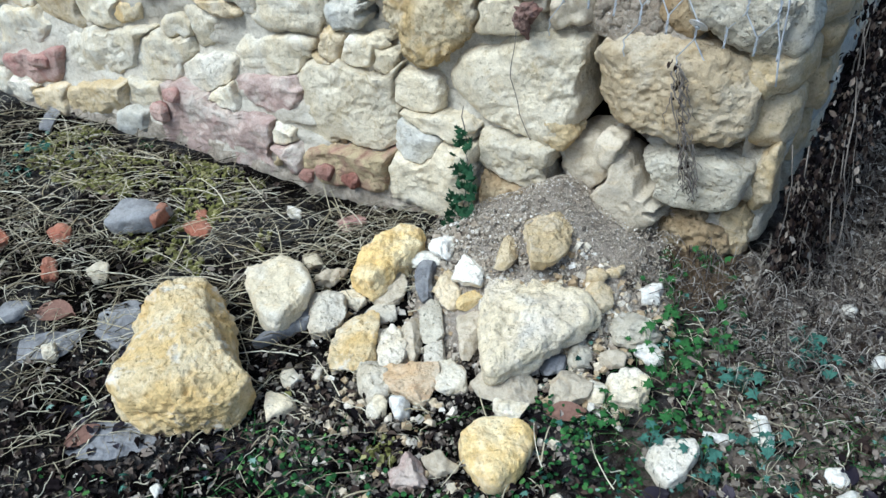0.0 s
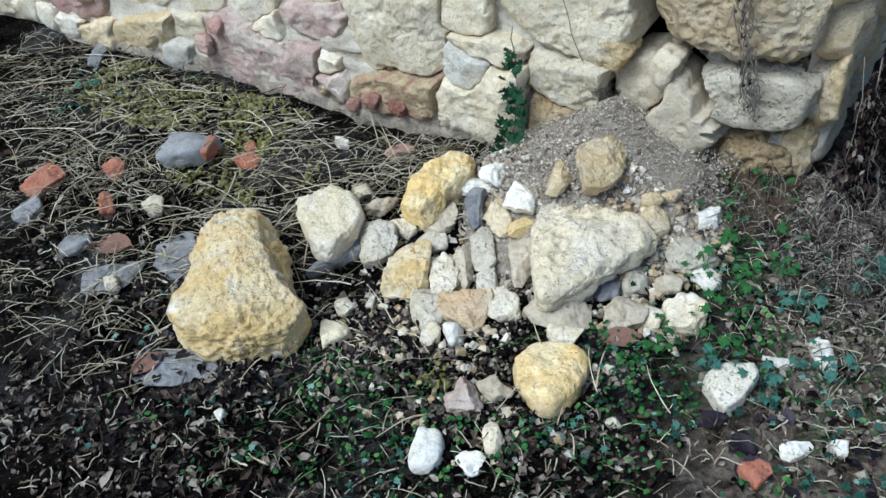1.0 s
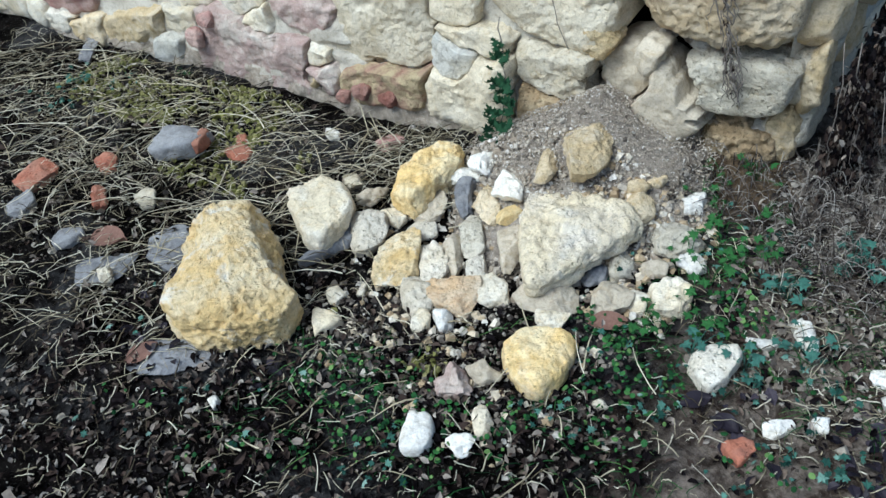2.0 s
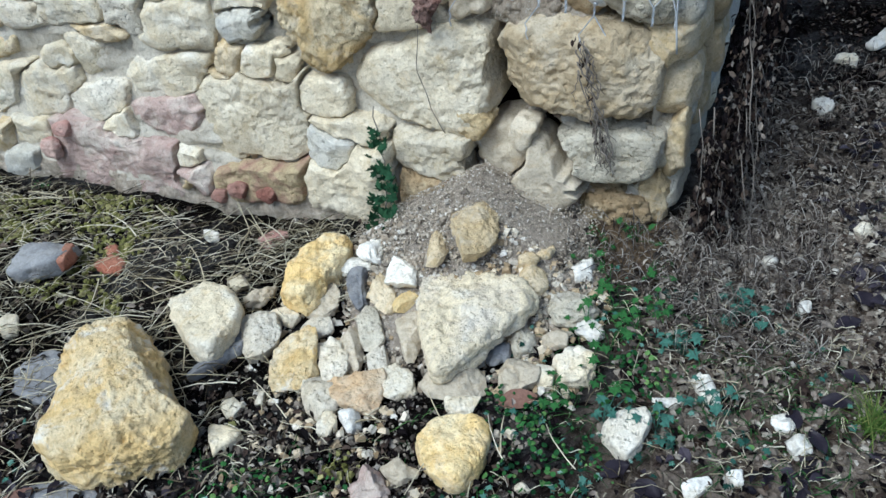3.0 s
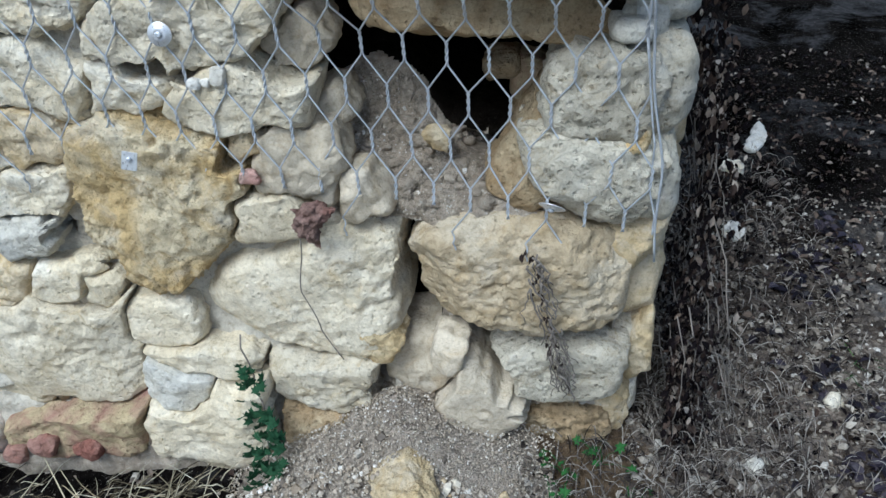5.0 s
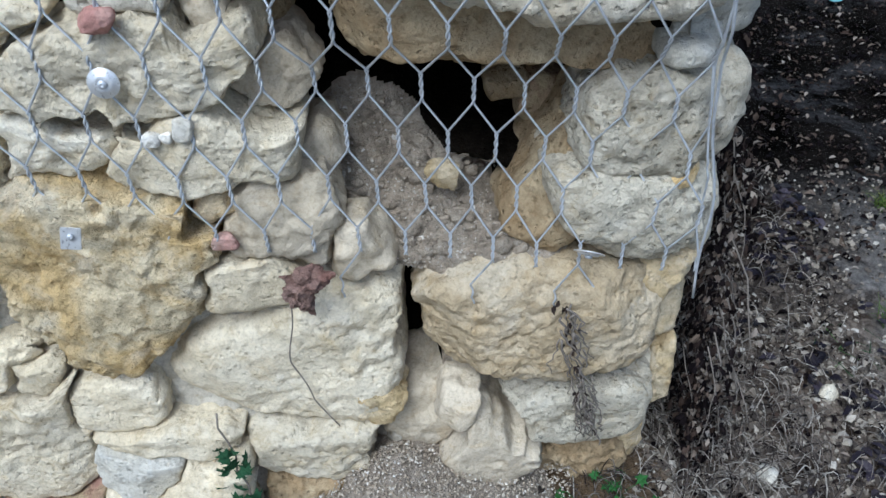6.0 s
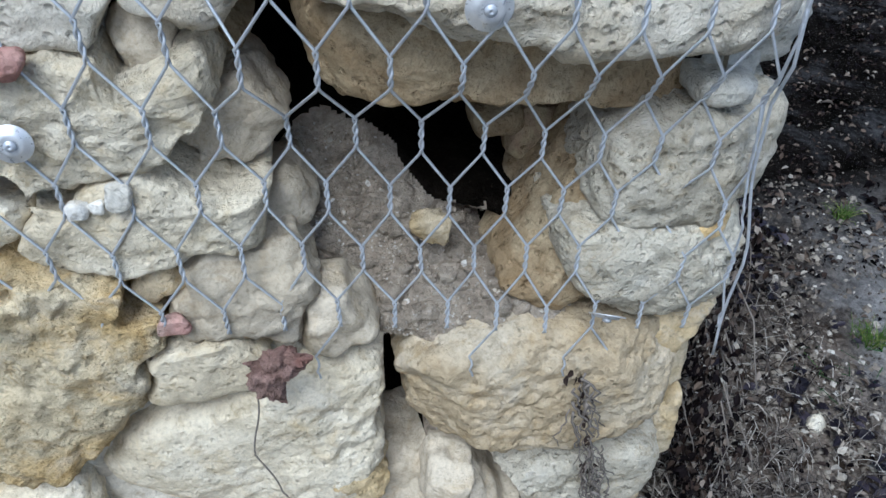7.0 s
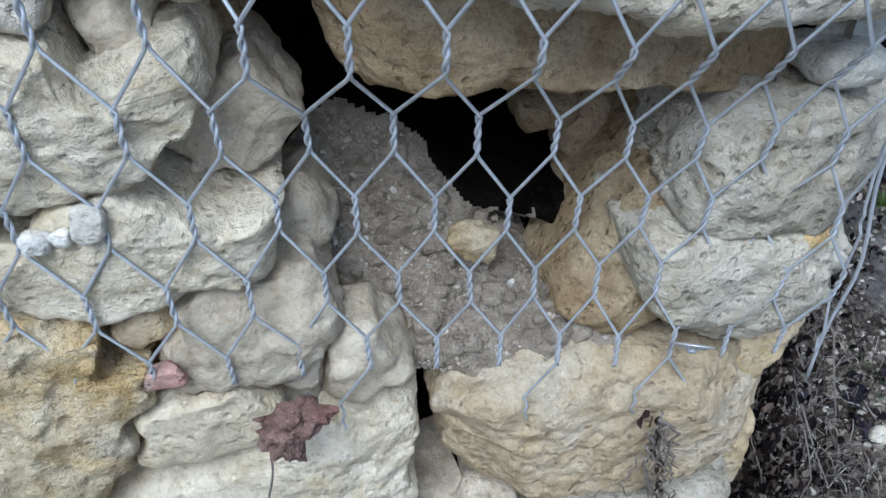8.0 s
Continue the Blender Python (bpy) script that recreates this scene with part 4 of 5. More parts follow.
rock(0.109, 1.305, 0.030, 0.024, 0.025, 103, 0.01, -0.01, -0.16, 6.0, "white")
rock(0.221, 1.614, 0.036, 0.028, 0.030, 15, 0.08, 0.04, 0.12, 6.0, "cream")
rock(-0.055, 1.015, 0.081, 0.022, 0.020, -55, -0.01, -0.08, 0.00, 5.6, "white")
rock(-1.117, 0.412, 0.150, 0.090, 0.022, 25, 0.1, 0.2, 0.1, 3.0, "slate", -0.004, label="flat grey slate half sunk in soil")
rock(-1.365, 0.653, 0.170, 0.100, 0.022, -15, 0.1, -0.2, 0.2, 3.0, "slate", -0.004, label="flat grey slate half sunk in soil")
rock(-1.470, 0.520, 0.110, 0.080, 0.020, 40, 0.2, 0.1, 0.1, 3.0, "slate", -0.004, label="flat grey slate half sunk in soil")

ROCKS_DONE = np.array(ROCKS)


# ---------------------------------------------------------------- other loose things on the ground
def brick_piece():
    """The broken half of an old brick, grey top and red broken end."""
    base = new("broken_brick")
    x, y = -1.66, 0.95
    base.matrix_basis = pose(x, y, float(ground_height(x, y)[0]) + 0.028, 4, -6, 20)
    body = stone_mesh("brick_body", 0.15, 0.10, 0.058, 0.1, -0.15, 0.1, 6.0, STONE["slate"], 901, 5, 0.5, 20)
    part_mesh("brick_body", body, base, "grey weathered brick body")
    end = part_mesh("broken_end", stone_mesh("broken_end", 0.022, 0.075, 0.046, 0, 0, 0, 4.5, STONE["brick"], 902, 6, 0.8, 12), base, "red broken brick end")
    end.location = (0.068, -0.002, 0.0)
    return tagged(base, "half of a weathered brick lying in dry grass", "brick", "fallen stones in front of the wall")


brick_piece()


def scatter(name, material, template, faces, pos, yaw, pitch, roll, scale, label, category):
    """Many copies of one small piece in one mesh."""
    t = np.asarray(template, float)
    cy, sy, cp, sp, cr, sr = np.cos(yaw), np.sin(yaw), np.cos(pitch), np.sin(pitch), np.cos(roll), np.sin(roll)
    scale = np.asarray(scale)
    if scale.ndim == 1:
        scale = np.repeat(scale[:, None], 3, 1)
    p = t[None] * scale[:, None, :]
    x, y, z = p[..., 0], p[..., 1], p[..., 2]
    y, z = y * cr[:, None] - z * sr[:, None], y * sr[:, None] + z * cr[:, None]
    x, z = x * cp[:, None] + z * sp[:, None], -x * sp[:, None] + z * cp[:, None]
    x, y = x * cy[:, None] - y * sy[:, None], x * sy[:, None] + y * cy[:, None]
    v = np.stack([x, y, z], -1) + np.asarray(pos)[:, None, :]
    n, k = len(pos), len(t)
    fs = [tuple(i + o for i in f) for o in range(0, n * k, k) for f in faces]
    return tagged(new(name, mesh_of(name, v.reshape(-1, 3), fs, material, False)), label, category, kind="stuff")


LEAF = [(0, 0, 0), (0.35, 0.24, 0.07), (0.35, 0, 0), (0.35, -0.24, 0.07), (0.7, 0.2, 0.05), (0.72, 0, -0.04), (0.7, -0.2, 0.05), (1, 0, -0.12)]
LEAF_F = [(0, 2, 1), (0, 3, 2), (1, 2, 5, 4), (2, 3, 6, 5), (4, 5, 7), (5, 6, 7)]
LOBED = [(0, 0, 0), (0.30, 0.12, 0.04), (0.25, 0.48, 0.0), (0.55, 0.30, 0.05), (0.62, 0.52, -0.03), (0.72, 0.18, 0.04), (1.0, 0.0, -0.08),
         (0.72, -0.18, 0.04), (0.62, -0.52, -0.03), (0.55, -0.30, 0.05), (0.25, -0.48, 0.0), (0.30, -0.12, 0.04), (0.5, 0, 0)]
LOBED_F = [(0, 12, 1), (1, 12, 3, 2), (3, 12, 5, 4), (5, 12, 6), (6, 12, 7), (7, 12, 9, 8), (9, 12, 11, 10), (11, 12, 0)]
ROUND = [(0, 0, 0)] + [(0.5 - 0.5 * math.cos(a), 0.45 * math.sin(a), 0.06 * math.cos(2 * a)) for a in np.linspace(0.5, 2 * math.pi - 0.5, 8)]
ROUND_F = [(0, i + 1, i) for i in range(1, 8)]
CHIP = [(-0.9, -0.5, -0.3), (0.8, -0.7, -0.35), (0.9, 0.6, -0.3), (-0.7, 0.8, -0.35), (-0.6, -0.3, 0.45), (0.5, -0.45, 0.55), (0.45, 0.5, 0.4), (-0.4, 0.45, 0.5)]
CHIP_F = [(3, 2, 1, 0), (4, 5, 6, 7), (0, 1, 5, 4), (1, 2, 6, 5), (2, 3, 7, 6), (3, 0, 4, 7)]


def floor_at(x, y):
    return ground_height(x, y) + np.maximum(mound_height(x, y) + 0.004, 0) * (mound_height(x, y) > 0)


def spots(rng, n, boxes, clump=0.0, seed=1):
    """Random places inside weighted boxes, thinned into clumps, kept off the wall's body."""
    weights = np.array([b[4] for b in boxes], float)
    pick = rng.choice(len(boxes), n, p=weights / weights.sum())
    b = np.array([q[:4] for q in boxes])[pick]
    x, y = rng.uniform(b[:, 0], b[:, 1]), rng.uniform(b[:, 2], b[:, 3])
    keep = ~((x < CORNER + 0.01 + np.clip(y - 1.45, 0, 0.2) * 0.4) & (y > np.where(x > -0.40, 1.41, 1.33)))
    if clump:
        keep &= fbm(flat3(x, y) * 7, seed, 2) > rng.uniform(-0.6, 0.6, n) * (1 - clump) + clump * 0.25
    return x[keep], y[keep]


def lie(rng, n, tilt):
    return rng.uniform(-math.pi, math.pi, n), rng.normal(0, tilt, n), rng.normal(0, tilt, n)


def clear_of_rocks(x, y, f=0.8):
    d = np.hypot(x[:, None] - ROCKS_DONE[None, :, 0], y[:, None] - ROCKS_DONE[None, :, 1])
    return (d > ROCKS_DONE[None, :, 2] * f).all(1)


def litter():
    rng = np.random.default_rng(5)
    # brown and black fallen leaves
    x, y = spots(rng, 17000, [(-2.6, 0.2, -0.1, 1.35, 3), (-1.4, -0.2, 0.0, 0.75, 3), (-0.2, 0.34, 0.8, 1.9, 0.8), (-0.2, 0.40, 1.9, 3.4, 1.2), (0.1, 1.6, 2.0, 3.5, 3.0), (0.3, 1.0, 0.8, 2.2, 0.12)])
    k = clear_of_rocks(x, y, 0.75) & (mound_height(x, y) < 0.02)
    x, y = x[k], y[k]
    n = len(x)
    size = rng.uniform(0.007, 0.024, n) * np.where(rng.random(n) < 0.08, 1.7, 1.0)
    scatter("dead_leaves", M_DEADLEAF, LEAF, LEAF_F, np.stack([x, y, floor_at(x, y) + rng.uniform(0.001, 0.014, n)], 1), *lie(rng, n, 0.45),
            np.stack([size, size * rng.uniform(0.7, 1.3, n), size * rng.uniform(1, 4, n)], 1), "dark brown dead leaves littered over the soil", "leaf litter")
    # grey-brown leaf crumbs beside the wall's end
    x, y = spots(rng, 8000, [(-0.40, -0.12, 1.22, 1.42, 1.2), (-0.22, 0.42, 1.10, 2.2, 4), (-0.2, 0.5, 0.75, 1.3, 1.8), (-1.4, -0.1, 0.1, 0.7, 3.2), (-2.4, -1.2, 0.3, 1.25, 2.2)], 0.35, 23)
    k = clear_of_rocks(x, y, 0.9)
    x, y = x[k], y[k]
    n = len(x)
    size = rng.uniform(0.007, 0.022, n)
    scatter("leaf_crumbs", M_CRUMB, LEAF, LEAF_F, np.stack([x, y, floor_at(x, y) + rng.uniform(0.002, 0.022, n)], 1), *lie(rng, n, 0.7),
            np.stack([size, size * rng.uniform(0.6, 1.4, n), size * rng.uniform(1, 4, n)], 1), "grey-brown broken dead leaves on the soil", "leaf litter")
    # wet black leaves lying in patches on the bare soil
    x, y = spots(rng, 1500, [(0.10, 0.42, 0.85, 2.3, 3), (-0.2, 0.2, 0.7, 1.0, 0.6), (-1.3, -0.9, 0.3, 0.6, 0.4)], 0.75, 29)
    n = len(x)
    size = rng.uniform(0.018, 0.042, n)
    scatter("wet_leaves", M_DARKLEAF, LEAF, LEAF_F, np.stack([x, y, floor_at(x, y) + rng.uniform(0.004, 0.016, n)], 1), *lie(rng, n, 0.35),
            np.stack([size, size * rng.uniform(0.9, 1.5, n), size * rng.uniform(1, 2, n)], 1), "wet purple-black leaves matted in patches", "leaf litter")
    # soil crumbs and small stones
    x, y = spots(rng, 13000, [(-2.6, 1.4, -0.1, 1.35, 2.0), (-0.95, -0.3, 0.55, 0.95, 1.3), (-0.2, 0.7, 1.15, 2.4, 3.0), (-0.22, 0.38, 0.85, 1.9, 3.0)])
    n = len(x)
    scatter("soil_pebbles", M_PEBBLE, CHIP, CHIP_F, np.stack([x, y, floor_at(x, y) + 0.002], 1), *lie(rng, n, 0.6),
            rng.uniform(0.0012, 0.0050, n) * rng.choice([1, 1, 1, 1.6, 2.6], n), "small pale pebbles and soil crumbs", "pebbles")
    # gravel over the mound
    a, r = rng.uniform(0, 2 * math.pi, 26000), np.sqrt(rng.uniform(0, 1.05, 26000))
    x, y = -0.615 + 0.32 * r * np.cos(a), 1.38 + 0.46 * r * np.sin(a)
    k = (y < 1.42) & ~((x > -0.335) & (y > 1.30))
    x, y = x[k], y[k]
    n = len(x)
    size = rng.uniform(0.0009, 0.0027, n) * np.where((rng.random(n) < 0.16) & (y < 1.27), 2.6, 1.0)
    scatter("mound_gravel", M_GRAVEL, CHIP, CHIP_F, np.stack([x, y, floor_at(x, y) + 0.005], 1), *lie(rng, n, 0.8), size,
            "fine pale gravel and stone chips on the heap", "gravel")

    a, r = rng.uniform(0, 2 * math.pi, 420), np.sqrt(rng.uniform(0.1, 1.25, 420))
    x, y = -0.615 + 0.32 * r * np.cos(a), 1.36 + 0.46 * r * np.sin(a)
    k = (y < 1.26) & (r + rng.normal(0, 0.15, 420) > 0.45)
    x, y = x[k], y[k]
    n = len(x)
    scatter("stone_chips", M_GRAVEL, CHIP, CHIP_F, np.stack([x, y, floor_at(x, y) + 0.006], 1), *lie(rng, n, 0.6), rng.uniform(0.005, 0.013, n),
            "broken limestone chips strewn over the heap", "stone chips")
    x, y = spots(rng, 620, [(-0.56, -0.27, 0.86, 1.27, 3), (-0.98, -0.58, 0.68, 1.12, 2), (-0.85, -0.35, 0.5, 0.8, 0.6)])
    n = len(x)
    scatter("rubble_chips", M_CHIPS, CHIP, CHIP_F, np.stack([x, y, floor_at(x, y) + 0.006], 1), *lie(rng, n, 0.6), rng.uniform(0.003, 0.013, n),
            "small tan and pale chips between the fallen stones", "stone chips")


litter()


def strands(name, material, x, y, z, yaw, length, thick, rise, rng, label, category, droop=1.0):
    """Thin bent stalks, each a three-sided tapering tube."""
    n, s = len(x), 6
    u = np.linspace(0, 1, s)
    bend = rng.normal(0, 0.36, n)
    ang = yaw[:, None] + bend[:, None] * u[None]
    step = length[:, None] / (s - 1)
    px = x[:, None] + np.concatenate([np.zeros((n, 1)), np.cumsum(np.cos(ang[:, 1:]) * step, 1)], 1)
    py = y[:, None] + np.concatenate([np.zeros((n, 1)), np.cumsum(np.sin(ang[:, 1:]) * step, 1)], 1)
    pz = z[:, None] + rise[:, None] * (u * 2 - droop * u ** 2 * 1.7)[None] + rng.normal(0, 0.002, (n, s))
    pz = np.maximum(pz, -0.002)
    rad = thick[:, None] * (1 - 0.6 * u)[None]
    verts = np.zeros((n, s, 3, 3))
    for j in range(3):
        t = j * 2 * math.pi / 3
        verts[:, :, j, 0] = px - np.sin(ang) * rad * math.cos(t)
        verts[:, :, j, 1] = py + np.cos(ang) * rad * math.cos(t)
        verts[:, :, j, 2] = pz + rad * math.sin(t)
    one = [(i * 3 + j, i * 3 + (j + 1) % 3, (i + 1) * 3 + (j + 1) % 3, (i + 1) * 3 + j) for i in range(s - 1) for j in range(3)]
    fs = [tuple(i + o for i in f) for o in range(0, n * s * 3, s * 3) for f in one]
    return tagged(new(name, mesh_of(name, verts.reshape(-1, 3), fs, material)), label, category, kind="stuff")


def dry_grass():
    rng = np.random.default_rng(8)
    x, y = spots(rng, 2900, [(-2.9, -1.0, 0.75, 1.29, 5), (-2.2, -1.1, 0.3, 0.85, 2.0), (-1.2, -0.75, 1.05, 1.3, 1.2), (-1.05, -0.6, 0.55, 0.85, 0.5), (-0.3, 0.2, 0.75, 1.35, 0.6), (-0.9, 0.1, 0.2, 0.7, 0.5)])
    n = len(x)
    strands("dry_grass", M_STRAW, x, y, ground_height(x, y) + rng.uniform(0.002, 0.022, n), rng.normal(0.55, 0.75, n) + math.pi * rng.integers(0, 2, n), rng.uniform(0.02, 0.13, n) * np.where(x > -0.95, 0.55, 1.0),
            rng.uniform(0.0007, 0.0017, n), rng.uniform(0, 0.035, n), rng, "dry straw-coloured grass stalks matted on the soil", "dry grass")
    x, y = spots(rng, 2600, [(-1.8, 0.2, 0.0, 0.72, 4), (-0.25, 0.3, 0.7, 1.3, 1.2), (-2.6, -1.1, 0.5, 1.28, 2.5)])
    n = len(x)
    strands("straw_bits", M_STRAW, x, y, ground_height(x, y) + rng.uniform(0.006, 0.02, n), rng.uniform(-math.pi, math.pi, n), rng.uniform(0.010, 0.045, n),
            rng.uniform(0.0008, 0.0018, n), rng.uniform(0, 0.012, n), rng, "short broken bits of straw on the soil", "dry grass")
    x, y = spots(rng, 210, [(-2.7, -1.05, 0.55, 1.26, 4), (-1.25, -0.7, 0.7, 1.28, 1.0), (-1.0, -0.1, 0.25, 0.8, 0.5)])
    n = len(x)
    strands("straw_stalks", M_STALK, x, y, ground_height(x, y) + rng.uniform(0.012, 0.03, n), rng.normal(0.5, 0.8, n) + math.pi * rng.integers(0, 2, n), rng.uniform(0.06, 0.26, n) * np.where(x > -1.05, 0.55, 1.0),
            rng.uniform(0.0012, 0.0024, n), rng.uniform(0, 0.03, n), rng, "pale bleached straw stalks lying over the grass", "dry grass")
    x, y = spots(rng, 2900, [(-0.17, 0.34, 1.25, 2.6, 4), (-0.17, 0.15, 1.10, 1.7, 3.0), (-0.38, -0.1, 1.25, 1.42, 0.8)])
    n = len(x)
    strands("dead_stems", M_VINE, x, y, ground_height(x, y) + rng.uniform(0.0, 0.03, n), rng.uniform(-math.pi, math.pi, n), rng.uniform(0.015, 0.065, n),
            rng.uniform(0.0006, 0.0018, n), rng.uniform(0.0, 0.07, n), rng, "tangled grey-brown dead stems beside the wall end", "dead stems")
    x, y = spots(rng, 1700, [(-0.95, 0.15, 0.2, 0.85, 3), (-0.35, 0.2, 0.85, 1.25, 2), (0.25, 0.6, 1.2, 1.9, 0.4)], 0.4, 9)
    n = len(x)
    strands("green_grass", M_GREEN, x, y, ground_height(x, y), rng.uniform(-math.pi, math.pi, n), rng.uniform(0.02, 0.07, n),
            rng.uniform(0.0007, 0.0014, n), rng.uniform(0.005, 0.03, n), rng, "thin green grass blades between litter", "grass")


dry_grass()


def ground_cover():
    rng = np.random.default_rng(11)
    x, y = spots(rng, 2900, [(-0.36, -0.08, 0.80, 1.12, 3), (-0.85, -0.4, 0.30, 0.62, 2.2), (-0.45, 0.15, 0.60, 0.90, 2.5), (-1.3, -0.8, 0.25, 0.6, 0.7), (-2.2, -1.8, 1.1, 1.28, 0.7)], 0.55, 13)
    k = clear_of_rocks(x, y, 1.05)
    x, y = x[k], y[k]
    n = len(x)
    scatter("clover_leaves", M_GREEN, ROUND, ROUND_F, np.stack([x, y, ground_height(x, y) + rng.uniform(0.006, 0.028, n)], 1), *lie(rng, n, 0.4),
            rng.uniform(0.005, 0.013, n), "small round green leaves creeping over the soil", "ground cover")
    x, y = spots(rng, 1100, [(-0.45, 0.2, 0.6, 1.3, 3), (-1.3, -0.5, 0.2, 0.6, 1), (-2.5, -2.1, 0.9, 1.2, 0.8)], 0.5, 17)
    k = clear_of_rocks(x, y, 1.05)
    x, y = x[k], y[k]
    n = len(x)
    scatter("creeping_leaves", M_TEAL, LOBED, LOBED_F, np.stack([x, y, ground_height(x, y) + rng.uniform(0.006, 0.03, n)], 1), *lie(rng, n, 0.4),
            rng.uniform(0.009, 0.020, n), "blue-green creeping leaves between the litter", "ground cover")
    x, y = spots(rng, 2400, [(-2.4, -1.5, 1.0, 1.28, 3), (-0.9, -0.6, 0.62, 0.72, 0.5), (-1.7, -1.2, 0.85, 1.1, 1)], 0.5, 19)
    n = len(x)
    scatter("moss_tufts", M_MOSS, CHIP, CHIP_F, np.stack([x, y, ground_height(x, y) + 0.006], 1), *lie(rng, n, 0.8), rng.uniform(0.004, 0.011, n),
            "olive moss tufts among dry grass", "moss")


ground_cover()


def leafy_plant(x, y, leaves, size, material, label, seed):
    """A low weed: lobed leaves on short stalks round one root."""
    rng = np.random.default_rng(seed)
    plant = new("weed_plant")
    plant.matrix_basis = pose(x, y, float(ground_height(x, y)[0]))
    for i in range(leaves):
        a, reach, up = rng.uniform(0, 2 * math.pi), rng.uniform(0.015, 1.0) * size * 1.6, rng.uniform(0.012, 0.055)
        tip = np.array([math.cos(a) * reach, math.sin(a) * reach, up])
        v, f = tube([np.zeros(3), tip * (0.5, 0.5, 0.75), tip], 0.0007, 4)
        stalk = part_mesh("stalk", mesh_of("stalk", v, f, material), plant)
        r = size * rng.uniform(0.55, 1.0)
        me = mesh_of("leaf", np.array(LOBED) * (r, r, r * 0.9), LOBED_F, material, False)
        leaf = part_mesh("leaf", me, stalk)
        leaf.matrix_basis = pose(*tip, rng.normal(0, 18), rng.normal(8, 18), math.degrees(a) + rng.normal(0, 40))
    return tagged(plant, label, "plant", "weeds beside the heap")


BRIGHT = "bright green weed with lobed leaves beside the rubble"
BLUE = "blue-green weed with lobed leaves in dead stems"
for i, (x, y) in enumerate([(-0.28, 1.24), (-0.25, 1.17), (-0.30, 1.12), (-0.24, 1.06), (-0.20, 1.13), (-0.27, 1.00), (-0.31, 0.90), (-0.34, 1.30), (-0.22, 0.96), (-0.17, 1.20), (-0.31, 1.35), (-0.25, 1.38), (-0.19, 1.31)]):
    leafy_plant(x, y, 9, 0.028, M_GREEN, BRIGHT, 200 + i)
for i, (x, y) in enumerate([(-0.02, 1.265), (0.0, 1.24), (-0.04, 0.98), (-0.12, 0.90), (-2.30, 1.06), (-0.10, 1.10), (-0.21, 0.88)]):
    leafy_plant(x, y, 11, 0.030, M_TEAL, BLUE, 240 + i)


def grass_tuft(x, y, blades, tall, seed):
    rng = np.random.default_rng(seed)
    heap = Heap()
    for _ in range(blades):
        a, lean, h = rng.uniform(0, 2 * math.pi), rng.uniform(0.2, 1.1), tall * rng.uniform(0.5, 1)
        u = np.linspace(0, 1, 6)
        foot = rng.normal(0, 0.014, 2)
        path = np.stack([foot[0] + math.cos(a) * h * lean * u ** 1.5, foot[1] + math.sin(a) * h * lean * u ** 1.5, h * (u - 0.45 * lean * u ** 2)], 1)
        heap.add(*tube(path, 0.0014 * (1.05 - u), 3))
    ob = new("grass_tuft", heap.mesh("grass_tuft", M_TUFT, True))
    ob.matrix_basis = pose(x, y, float(ground_height(x, y)[0]))
    return tagged(ob, "tuft of yellow-green grass on bare pale soil", "grass", "grass tufts")


M_TUFT = piecewise("tuft_grass", [(0.0, (0.05, 0.10, 0.02)), (0.5, (0.10, 0.17, 0.04)), (1.0, (0.28, 0.28, 0.10))], 0.6)
grass_tuft(0.235, 1.01, 150, 0.10, 1)
grass_tuft(0.47, 1.81, 70, 0.07, 2)
grass_tuft(0.44, 1.28, 40, 0.05, 3)
grass_tuft(0.50, 1.06, 45, 0.06, 4)
grass_tuft(0.62, 2.20, 60, 0.07, 5)


def single_leaf(x, y, length, turn, material, label, seed):
    rng = np.random.default_rng(seed)
    v = []
    for i in range(9):
        u = i / 8
        half = 0.30 * math.sin(math.pi * min(1, u * 0.96 + 0.03)) ** 0.8
        for j in (-1, -0.5, 0, 0.5, 1):
            v.append((u - 0.5, half * j, 0.10 * j * j * (0.4 + u) + 0.05 * math.sin(5 * u) + rng.normal(0, 0.008)))
    ob = new("fallen_leaf", mesh_of("fallen_leaf", np.array(v) * length, grid_faces(9, 5), material))
    ob.matrix_basis = pose(x, y, float(ground_height(x, y)[0]) + 0.012, 8, -6, turn)
    return tagged(ob, label, "leaf", "large fallen leaves")


M_BROWNLEAF = piecewise("brown_leaf", [(0.0, (0.16, 0.09, 0.07)), (1.0, (0.22, 0.13, 0.10))], 0.55)
single_leaf(-0.37, 0.875, 0.075, 25, M_BROWNLEAF, "curled reddish brown leaf beside the stones", 1)
single_leaf(-1.17, 0.39, 0.075, 70, M_BROWNLEAF, "brown fallen leaf on grey soil", 2)
single_leaf(-1.54, 0.595, 0.11, 18, M_BROWNLEAF, "long brown leaf lying on grey soil", 3)
for i, (x, y, s, a) in enumerate([(-0.17, 0.79, 0.055, 40), (-0.11, 0.77, 0.05, -30), (0.10, 0.98, 0.05, 80), (0.17, 1.05, 0.055, 10), (0.22, 1.36, 0.06, -60), (0.19, 1.28, 0.055, 30),
                                 (0.14, 0.95, 0.05, 120), (0.27, 1.45, 0.055, 75), (0.20, 1.12, 0.05, -20), (-1.0, 0.55, 0.05, 60)]):
    single_leaf(x, y, s, a, M_DARKLEAF, "dark purple-black wet fallen leaf", 10 + i)


